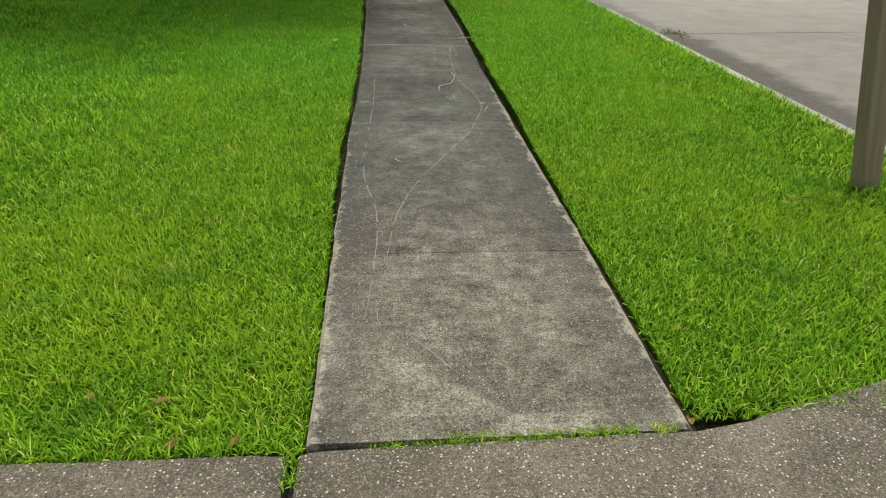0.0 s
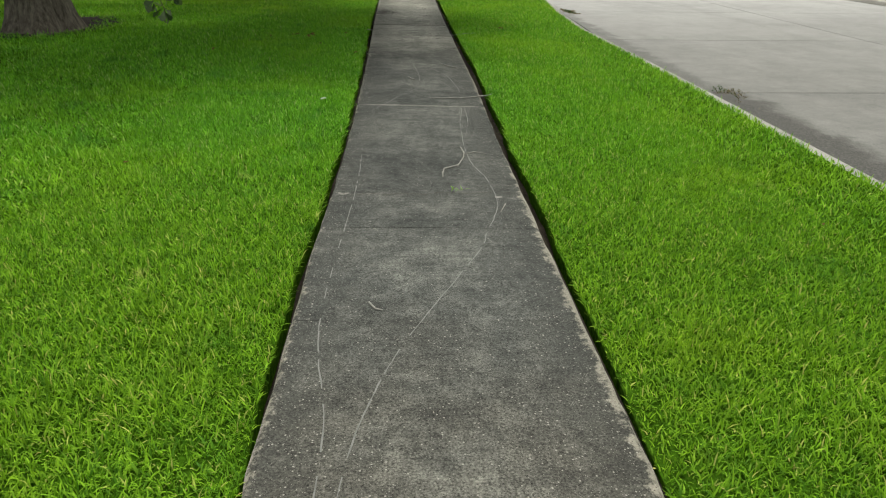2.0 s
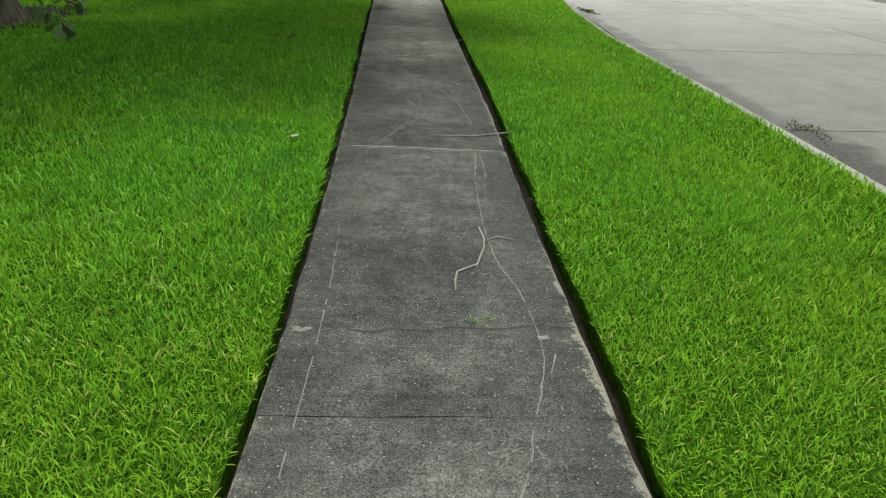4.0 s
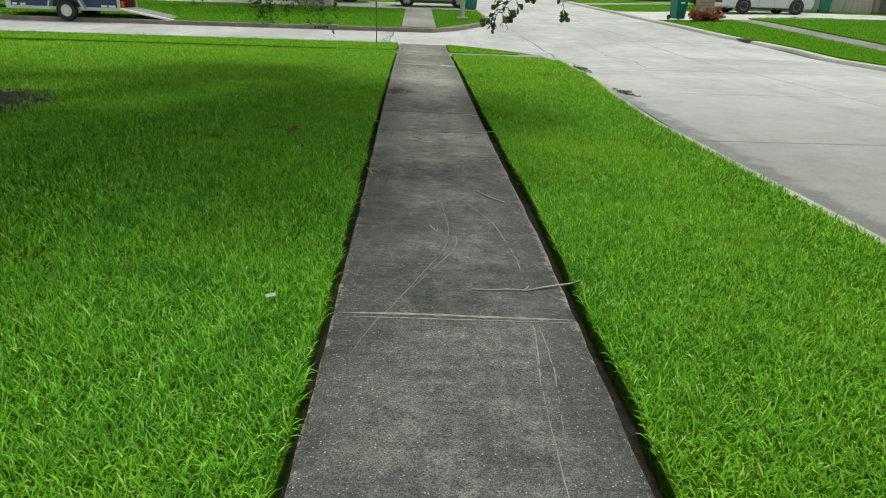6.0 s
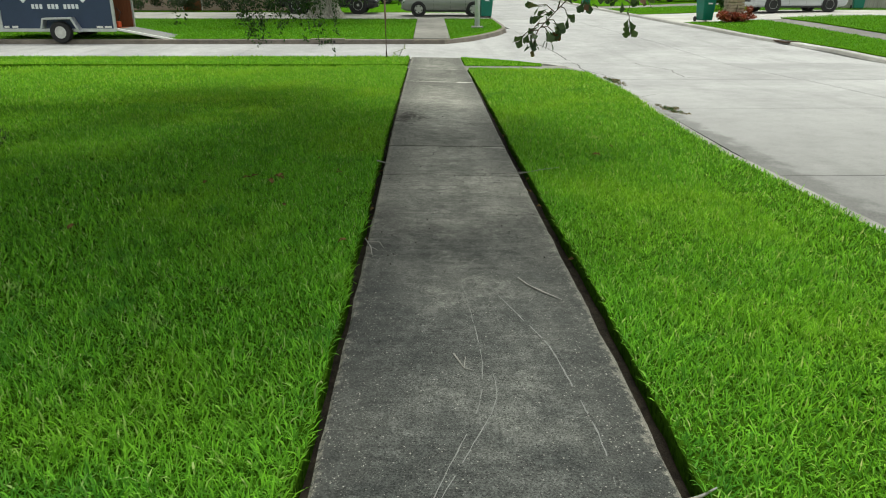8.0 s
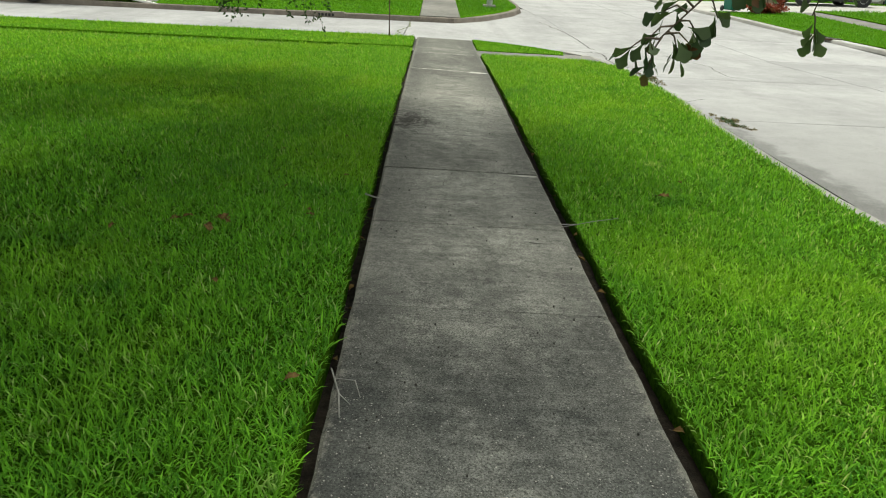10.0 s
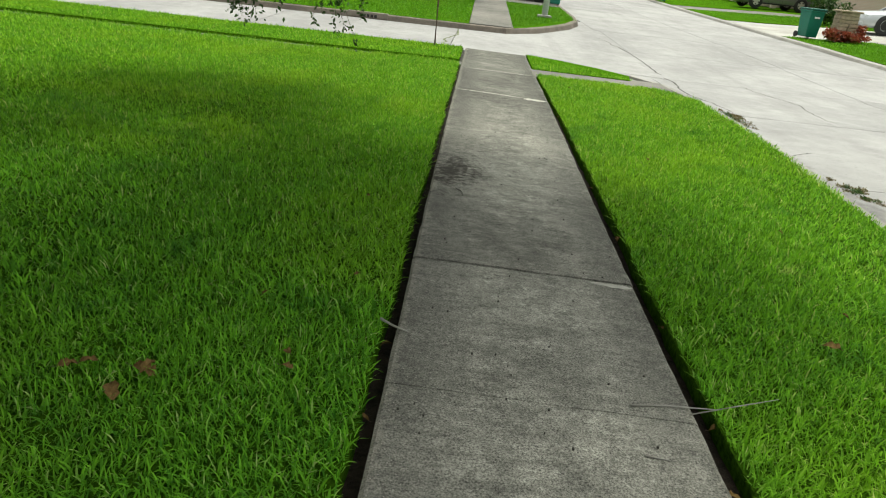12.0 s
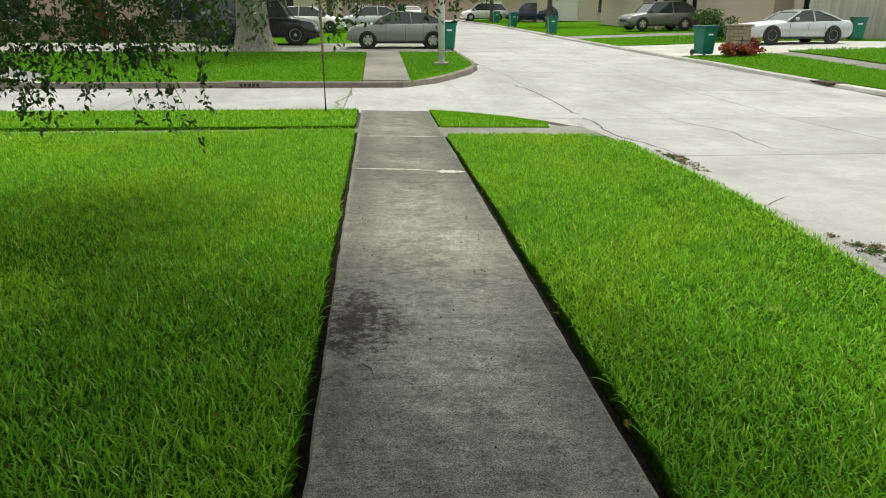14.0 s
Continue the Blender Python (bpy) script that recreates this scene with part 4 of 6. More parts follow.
def lobed_leaf(seed, length=0.1):
    """A water-oak leaf: narrow at the stalk, broad and shallowly lobed at the end, slightly cupped."""
    r = random.Random(seed)
    out = [(0.0, 0.006), (0.15, 0.03), (0.4, 0.10), (0.6, 0.20), (0.74, 0.30 + 0.04 * r.random()), (0.84, 0.29), (0.88, 0.21), (0.95, 0.17), (1.0, 0.07)]
    bend = r.uniform(0.05, 0.3)
    bm = bmesh.new()
    mid = [bm.verts.new((u * length, 0, -bend * u * u * length)) for u, _ in out]
    rows = []
    for s in (1, -1):
        rows.append([bm.verts.new((u * length - 0.02 * length * r.random(), s * w * length * r.uniform(0.85, 1.1), -bend * u * u * length + 0.25 * w * length * r.uniform(0.3, 1)))
                     for u, w in out])
    for row in rows:
        for k in range(len(out) - 1):
            bm.faces.new((mid[k], mid[k + 1], row[k + 1], row[k]) if row is rows[0] else (mid[k + 1], mid[k], row[k], row[k + 1]))
    me = bpy.data.meshes.new("leaf")
    bm.to_mesh(me)
    bm.free()
    me.shade_smooth()
    me.materials.append(M_LEAF)
    return me


LEAVES = [lobed_leaf(s, 0.082) for s in range(5)]


def leafy_branch(parent, points, radius, sprigs, per, seed, size=1.0, spread=0.09, material_=None, name="drooping_branch"):
    """A hanging branch with sprigs of large lobed leaves, in the tree's own space."""
    r = random.Random(seed)
    bm = tube(points, [radius * (1 - 0.75 * i / (len(points) - 1)) for i in range(len(points))], 6)
    joints_ = []
    pts = [Vector(p) for p in points]
    for s in sprigs:
        u, off = s[0] * (len(pts) - 1), Vector(s[1:])
        i = min(int(u), len(pts) - 2)
        a = pts[i].lerp(pts[i + 1], u - i)
        tip = a + off
        add_tube(bm, [a, a.lerp(tip, 0.5) + Vector((0, 0, 0.02)), tip], [radius * 0.45, radius * 0.33, radius * 0.2], 5)
        joints_.append((a, tip))
    ob = part(name, bm, M_TWIG, parent, smooth=True)
    for a, tip in joints_:
        for k in range(per):
            p = a.lerp(tip, 0.35 + 0.65 * (k + 1) / per)
            d = (tip - a).normalized() * 0.6 + Vector((r.uniform(-1, 1), r.uniform(-1, 1), r.uniform(-1.1, 0.25)))
            q = d.to_track_quat("X", "Z").to_matrix().to_4x4()
            m = Matrix.Translation(p) @ q @ Matrix.Rotation(r.uniform(-1.2, 1.2), 4, "X") @ Matrix.Scale(size * r.uniform(0.7, 1.2), 4)
            share("leaf", LEAVES[r.randrange(5)], m, ob)
    return ob


def rel(x, y, z):
    return (x - OX, y - OY, z - oz)


sprigs_ = [(0.99, -0.03, 0.0, -0.10), (1.0, -0.09, 0.02, -0.04), (0.98, 0.08, -0.02, -0.03), (0.95, -0.08, 0.0, -0.05), (0.93, 0.07, 0.02, -0.04), (0.88, -0.09, 0.03, 0.04), (0.84, 0.05, 0.0, -0.06), (0.97, 0.05, 0.02, -0.07), (0.9, -0.07, 0.02, 0.0), (0.86, 0.03, 0, 0.08), (0.8, -0.02, 0.03, 0.1), (0.76, 0.06, -0.03, -0.05), (0.72, 0, 0.04, 0.12),
           (0.68, 0.02, -0.05, -0.06), (0.64, 0.1, 0.02, 0.02), (0.6, 0.06, 0.04, -0.12), (0.57, 0.14, -0.05, -0.06), (0.52, 0.06, 0, 0.12), (0.48, 0.18, 0.05, -0.08), (0.42, 0.1, 0.1, 0.0)]
leafy_branch(oak, [rel(1.9, 9.5, 4.0), rel(1.75, 9.45, 2.6), rel(1.4, 9.3, 1.75), rel(0.95, 9.15, 1.47), rel(0.58, 9.05, 1.32), rel(0.42, 9.02, 1.16)], 0.009, sprigs_, 6, 3, 0.85)
leafy_branch(oak, [rel(1.5, 9.6, 4.2), rel(1.3, 9.4, 2.4), rel(1.1, 9.3, 1.65), rel(0.98, 9.22, 1.24)], 0.008,
             [(0.99, 0.02, 0.0, -0.08), (0.95, -0.1, 0.0, 0.03), (0.92, 0.08, 0, 0.0), (0.88, -0.1, 0.03, 0.04), (0.85, -0.08, 0.03, 0.02), (0.8, 0.08, 0.03, 0.06), (0.76, -0.12, 0, 0.05), (0.72, -0.07, -0.05, 0.05), (0.68, 0.1, 0, 0.1)], 7, 8, 0.85)
leafy_branch(oak, [rel(1.2, 9.7, 4.0), rel(0.95, 9.3, 2.4), rel(0.75, 9.15, 1.75), rel(0.62, 9.1, 1.42)], 0.008,
             [(0.99, 0.0, 0.0, -0.06), (0.95, -0.08, 0.03, 0.0), (0.9, 0.08, 0, 0.02), (0.85, -0.06, -0.03, 0.05), (0.8, 0.08, 0.04, 0.05), (0.74, -0.09, 0, 0.06)], 6, 12, 0.85)
leafy_branch(oak, [rel(1.6, 9.2, 3.6), rel(1.35, 9.1, 2.2), rel(1.15, 9.05, 1.75), rel(0.9, 9.0, 1.5), rel(0.78, 8.98, 1.4)], 0.007,
             [(0.99, -0.05, 0.0, -0.03), (0.95, 0.08, 0.0, 0.0), (0.9, -0.09, 0.02, 0.03), (0.86, 0.08, -0.02, -0.04), (0.8, -0.06, 0.03, 0.06), (0.75, 0.1, 0, 0.02), (0.7, -0.08, 0, 0.05), (0.62, 0.1, 0.03, 0.0)], 6, 21, 0.85)
leafy_branch(oak, [rel(-2.3, 5.9, 3.8), rel(-2.1, 5.6, 2.0), rel(-2.0, 5.45, 1.15), rel(-1.95, 5.4, 0.86)], 0.008,
             [(1.0, 0.02, 0, -0.07), (0.95, 0.09, 0.02, 0.0), (0.9, -0.07, 0.0, 0.03), (0.82, 0.1, 0, 0.08), (0.75, -0.05, 0.06, 0.05), (0.97, -0.08, 0.03, -0.03), (0.9, 0.12, 0, -0.02), (0.86, -0.1, -0.04, 0.06), (0.7, 0.12, 0, 0.1)], 7, 5, 1.05)


def spray(parent, top, tips, seed, leaf=0.05, dens=150, fluff=0.075):
    """A curtain of fine hanging twigs with small pointed leaves."""
    g = np.random.default_rng(seed)
    bm = bmesh.new()
    pts = []
    for t in tips:
        a, b = np.array(top, float), np.array(t, float)
        mid = (a + b) / 2 + np.array([0.0, 0.0, 0.12 * abs(a[2] - b[2]) + 0.1])
        us = np.linspace(0, 1, 9)
        line = [(1 - u) ** 2 * a + 2 * u * (1 - u) * mid + u * u * b for u in us]
        add_tube(bm, [tuple(p) for p in line], [0.0045 * (1 - 0.75 * u) for u in us], 4)
        for u in 1 - 0.8 * g.random(int(dens * 2.7)) ** 1.1:
            p = (1 - u) ** 2 * a + 2 * u * (1 - u) * mid + u * u * b
            pts.append(p + g.normal(0, fluff * (1.3 - u * 0.85), 3) * np.array([1, 1, 1.2]))
    ob = part("drooping_branch", bm, M_TWIG, parent, smooth=True)
    foliage("leaves", ob, leaves_at(np.array(pts), leaf, g, 0.5, 0.9), M_LEAF_SMALL)
    return ob


# curtain over the lawn's far side, its tips below eye level
spray(oak, rel(-3.0, 16.3, 2.9), [rel(-2.90, 15.95, 0.70), rel(-2.80, 15.9, 0.64), rel(-2.66, 15.9, 0.66), rel(-2.88, 15.8, 0.92), rel(-2.72, 16.0, 0.86), rel(-3.02, 16.0, 0.85)], 61)
spray(oak, rel(-2.5, 16.2, 2.9), [rel(-2.54, 15.95, 0.98), rel(-2.40, 15.9, 0.76), rel(-2.28, 15.9, 0.92), rel(-2.17, 15.95, 1.0), rel(-2.46, 16.05, 1.05)], 62)
spray(oak, rel(-2.0, 16.1, 2.8), [rel(-2.05, 15.9, 1.06), rel(-1.82, 15.9, 1.08), rel(-1.92, 16.0, 1.12), rel(-1.6, 16.0, 1.15), rel(-1.42, 15.95, 1.16)], 63)
spray(oak, rel(-2.25, 15.9, 1.6), [rel(-2.05, 15.85, 0.64), rel(-1.97, 15.85, 0.78)], 64, dens=26, fluff=0.035)
spray(oak, rel(-2.1, 15.9, 1.4), [rel(-1.82, 15.85, 0.56), rel(-1.74, 15.85, 0.62), rel(-1.62, 15.8, 0.50)], 65, dens=18, fluff=0.03)
spray(oak, rel(-1.55, 15.9, 2.0), [rel(-1.60, 15.9, 0.74)], 66, dens=60, fluff=0.035)
spray(oak, rel(-0.7, 16.1, 2.4), [rel(-0.62, 15.9, 1.2), rel(-0.47, 15.95, 1.33), rel(-0.75, 16.0, 1.35)], 67, dens=60, fluff=0.06)
spray(oak, rel(0.0, 16.2, 2.6), [rel(-0.2, 15.9, 1.36), rel(0.08, 15.95, 1.40), rel(0.25, 16.0, 1.42)], 68, dens=70)
spray(oak, rel(-4.1, 16.5, 3.2), [rel(-4.05, 16.2, 0.87), rel(-3.93, 16.2, 0.9), rel(-4.15, 16.3, 1.05)], 69, dens=60, fluff=0.05)
# higher leaves behind it
spray(oak, rel(-3.1, 16.9, 3.0), [rel(-2.9, 16.6, 1.15), rel(-3.2, 16.7, 1.2), rel(-2.6, 16.7, 1.2), rel(-3.5, 16.8, 1.22), rel(-2.3, 16.6, 1.2)], 81, dens=150, fluff=0.14)
spray(oak, rel(-2.0, 16.8, 3.0), [rel(-1.9, 16.6, 1.2), rel(-1.6, 16.7, 1.25), rel(-2.2, 16.7, 1.22), rel(-1.3, 16.6, 1.28)], 82, dens=170, fluff=0.13)
spray(oak, rel(-4.4, 16.9, 3.0), [rel(-4.3, 16.7, 1.22), rel(-4.7, 16.8, 1.2), rel(-4.9, 16.9, 1.18), rel(-3.9, 16.7, 1.25)], 83, dens=120, fluff=0.12)

# bare earth round the oak
bm = bmesh.new()
c0 = bm.verts.new((-5.6, 12.0, base(12.0) + 0.03))
ring = []
for k in range(40):
    a = 2 * math.pi * k / 40
    w = 1 + 0.14 * noise.noise(Vector((math.cos(a) * 2, math.sin(a) * 2, 0)))
    x, y = -5.6 + 0.8 * w * math.cos(a), 12.0 + 1.5 * w * math.sin(a)
    ring.append(bm.verts.new((x, y, turf_height(x, y) + 0.004)))
for k in range(40):
    bm.faces.new((c0, ring[k], ring[(k + 1) % 40]))
tagged(part("tree_bed", bm, M_SOIL, None), "bare dark earth around the oak's roots", "soil", kind="structure")

far_oak = thing("oak_tree", pose(-4.98, 39.0, base(39) + 0.05), "thick grey-trunked oak on the lawn across the street", "tree")
part("trunk", trunk_mesh(4.0, 0.62, 0.5, 0.42, seed=9), M_BARK_PALE, far_oak, smooth=True)
limb(far_oak, [(0, 0, 3.6), (1.8, -0.6, 4.8), (3.6, -0.8, 5.4)], 0.3, 0.08)
limb(far_oak, [(0, 0, 3.6), (-2.0, 0.2, 5.0), (-4.0, 0.4, 5.6)], 0.3, 0.08)
g = np.random.default_rng(8)
cl = [(g.normal(0, 3.0), g.normal(0, 2.4), g.uniform(4.4, 8.5)) for _ in range(50)]
foliage("crown", far_oak, leaf_cloud(cl, [1.1] * 50, 9000, 0.3, g), M_LEAF)
cl = [(x, g.uniform(-3.5, -2.0), g.uniform(2.0, 3.0)) for x in (-6.5, -5.0, -3.2, -1.6, 0.8, 2.2)]
foliage("crown_skirt", far_oak, leaf_cloud(cl, [0.9] * 6, 2600, 0.16, g), M_LEAF)


def street_tree(x, y, h, spread, seed, lo=2.4):
    g = np.random.default_rng(seed)
    t = thing("street_tree", pose(x, y, base(y) + 0.05), "leafy green tree farther along the street", "tree", "trees along the street")
    part("trunk", trunk_mesh(lo + 1.2, 0.22, 0.15, 0.1, seed=seed), M_BARK, t, smooth=True)
    limb(t, [(0, 0, lo + 0.6), (spread * 0.3, 0.2, lo + 1.8), (spread * 0.6, 0.3, lo + 2.6)], 0.12, 0.03)
    limb(t, [(0, 0, lo + 0.6), (-spread * 0.3, -0.2, lo + 1.7), (-spread * 0.6, 0, lo + 2.4)], 0.12, 0.03)
    c = [(g.normal(0, spread * 0.45), g.normal(0, spread * 0.45), g.uniform(lo, h)) for _ in range(26)]
    foliage("crown", t, leaf_cloud(c, [spread * 0.33] * 26, 3600, 0.26, g), M_LEAF)


street_tree(-3.5, 62, 7, 3.2, 71, 1.9)
street_tree(0.6, 72, 7, 3.2, 72, 2.0)
street_tree(-0.5, 92, 8, 3.8, 73, 2.0)
street_tree(12.8, 66, 7, 2.8, 74, 2.6)
street_tree(11.2, 84, 8, 3.4, 75, 2.2)
street_tree(-9.5, 68, 8, 3.6, 76, 1.8)
street_tree(7.5, 112, 9, 5, 77, 2.0)
street_tree(-3.0, 118, 9, 5, 78, 2.0)

# ---- posts and small street things ----
post = thing("wooden_post", pose(2.385, 1.85, base(1.85) - 0.03, 0, -11.5, 6), "weathered square grey timber post set in the verge", "post")
part("shaft", box((-0.062, -0.05, -0.2), (0.062, 0.05, 2.6), 0.01), M_POST, post)
part("nail", tube([(-0.02, -0.05, 1.22), (-0.02, -0.065, 1.22)], [0.006, 0.006], 6), M_IRON, post)
rod = thing("marker_rod", pose(-1.34, 24.35, base(24.35) - 0.04, 0.4, -0.6, 0), "thin rusty steel rod standing in the verge grass", "rod")
part("rod", tube([(0, 0, -0.2), (0.004, 0, 1.1), (-0.004, 0, 2.3)], [0.026, 0.025, 0.024], 7), M_RUST, rod, smooth=True)
pole = thing("street_lamp", pose(1.63, 32.75, base(32.75) + 0.06), "pale grey galvanised street pole on the far corner", "street lamp")
part("base_plate", box((-0.22, -0.2, -0.1), (0.22, 0.2, 0.06), 0.02), M_KERB, pole)
part("pole", tube([(0, 0, 0), (0, 0, 3), (0, 0, 7.5)], [0.10, 0.095, 0.07], 14), M_GREYPOLE, pole, smooth=True)
part("arm", tube([(0, 0, 7.3), (0.8, -0.4, 7.7), (1.6, -0.8, 7.8)], [0.05, 0.04, 0.04], 8), M_GREYPOLE, pole, smooth=True)
part("lamp_head", box((1.5, -0.95, 7.72), (2.1, -0.65, 7.86), 0.04), M_GREYPOLE, pole)
for x, y, m_ in ((-3.45, 28.43, 0), (11.72, 28.6, 1)):
    d = thing("storm_drain", pose(x, y, base(y) + 0.062 * m_), "dark rusty storm drain set in the kerb", "drain")
    if m_ == 0:
        part("frame", box((-0.55, -0.06, -0.06), (0.55, 0.1, 0.085), 0.01), M_KERB_BROWN, d)
        for k in range(5):
            part("slot", box((-0.22 + 0.1 * k, -0.068, -0.045), (-0.15 + 0.1 * k, -0.05, 0.03)), M_TRIM, d)
    else:
        part("frame", box((-0.45, -0.45, -0.1), (0.1, 0.45, -0.045), 0.01), M_RUST, d)
        for k in range(7):
            part("slot", box((-0.4, -0.4 + 0.12 * k, -0.05), (0.05, -0.34 + 0.12 * k, -0.041)), M_TRIM, d)


def wheelie_bin(x, y, z, turn, s=1.0, label="teal green wheeled rubbish bin with a closed lid"):
    b = thing("wheeled_bin", pose(x, y, z, 0, 0, turn), label, "bin", "rubbish bins along the street")
    bm = box((-0.29, -0.33, 0.06), (0.29, 0.33, 0.98), 0.03)
    for v in bm.verts:
        k = 0.78 + 0.22 * v.co.z
        v.co.x *= k
        v.co.y *= k
    part("body", bm, M_BIN, b)
    part("rim", box((-0.31, -0.35, 0.93), (0.31, 0.35, 0.99), 0.015), M_BIN, b)
    lid = box((-0.32, -0.37, 0.995), (0.32, 0.37, 1.06), 0.025)
    for v in lid.verts:
        if v.co.z > 1.03:
            v.co.z += 0.03 * (1 - (v.co.y / 0.37) ** 2)
    part("lid", lid, M_BIN_LID, b)
    part("handle", tube([(-0.25, 0.42, 0.97), (0.25, 0.42, 0.97)], [0.016, 0.016], 8), M_BIN_LID, b)
    for s_ in (-0.27, 0.27):
        w = part("wheel", disc(0.11, 0.05, 16), M_RUBBER, b)
        w.matrix_local = pose(s_, 0.30, 0.11, 0, 0, 90)
    part("mark", box((-0.1, -0.345, 0.72), (0.1, -0.325, 0.78)), M_LETTER, b, "pale worn marking bar")
    return b


wheelie_bin(11.75, 36.7, east_height(11.75, 36.7), 12)
wheelie_bin(2.42, 39.0, base(39) + 0.07, 6)
wheelie_bin(9.95 + 0.5, 55.1, base(55.1) + 0.03, -5)
wheelie_bin(10.4, 68.0, base(68) + 0.03, 8)
wheelie_bin(1.3, 76.0, base(76) + 0.06, 3)
wheelie_bin(10.7, 78.0, base(78) + 0.03, 0)
wheelie_bin(22.4, 43.6, east_height(22.4, 43.6) - 0.01, -20, label="green wheeled rubbish bin standing beside a fence")

# rough stone mailbox pillar with red plants at its foot
pil = thing("stone_pillar", pose(12.75, 36.15, east_height(12.75, 36.2)), "low rough tan stone pillar beside the driveway", "pillar")
bm = bmesh.new()
for i in range(9):
    z0 = -0.1 + 0.125 * i
    for j in range(2):
        w = 0.38 - 0.006 * i
        o = random.uniform(-0.06, 0.06)
        add_box(bm, (-w + (w + o) * j, -0.27, z0), (o + (w - o) * j, 0.27, z0 + 0.118), 0.018, Matrix.Translation((random.uniform(-0.015, 0.015), random.uniform(-0.02, 0.02), 0)))
part("stones", bm, M_STONE, pil)
part("cap", box((-0.42, -0.32, 1.02), (0.40, 0.32, 1.09), 0.02), M_STONE, pil)
g = np.random.default_rng(31)
plant = thing("flower_bed", pose(12.8, 35.75, east_height(12.8, 35.75)), "low red-leaved plants around the stone pillar", "plant")
cl = [(g.uniform(-0.75, 0.65), g.uniform(-0.25, 0.2), g.uniform(0.1, 0.3)) for _ in range(22)]
cl += [(0.45, 0.1, 0.5), (0.5, 0.15, 0.38), (-0.6, 0.1, 0.35)]
foliage("leaves", plant, leaf_cloud(cl, [0.17] * len(cl), 1700, 0.11, g), M_RED_LEAF)
bush = thing("bush", pose(15.6, 44.3, east_height(15.6, 44.3)), "rounded dark green clipped bush by the driveway", "bush")
cl = [(g.normal(0, 0.4), g.normal(0, 0.4), g.uniform(0.25, 1.25)) for _ in range(30)]
foliage("leaves", bush, leaf_cloud(cl, [0.38] * 30, 3600, 0.12, g), M_LEAF_SMALL)


def hedge(x0, x1, y, h, seed):
    g = np.random.default_rng(seed)
    t = thing("hedge", pose((x0 + x1) / 2, y, base(y) + 0.05), "long dark clipped hedge below the house front", "hedge")
    n = int((x1 - x0) * 7)
    cl = [(g.uniform(x0, x1) - (x0 + x1) / 2, g.uniform(-0.4, 0.4), g.uniform(0.2, h - 0.25)) for _ in range(n)]
    foliage("leaves", t, leaf_cloud(cl, [0.32] * n, n * 130, 0.11, g), M_HEDGE)


hedge(-21.5, -7.0, 44.6, 1.25, 91)


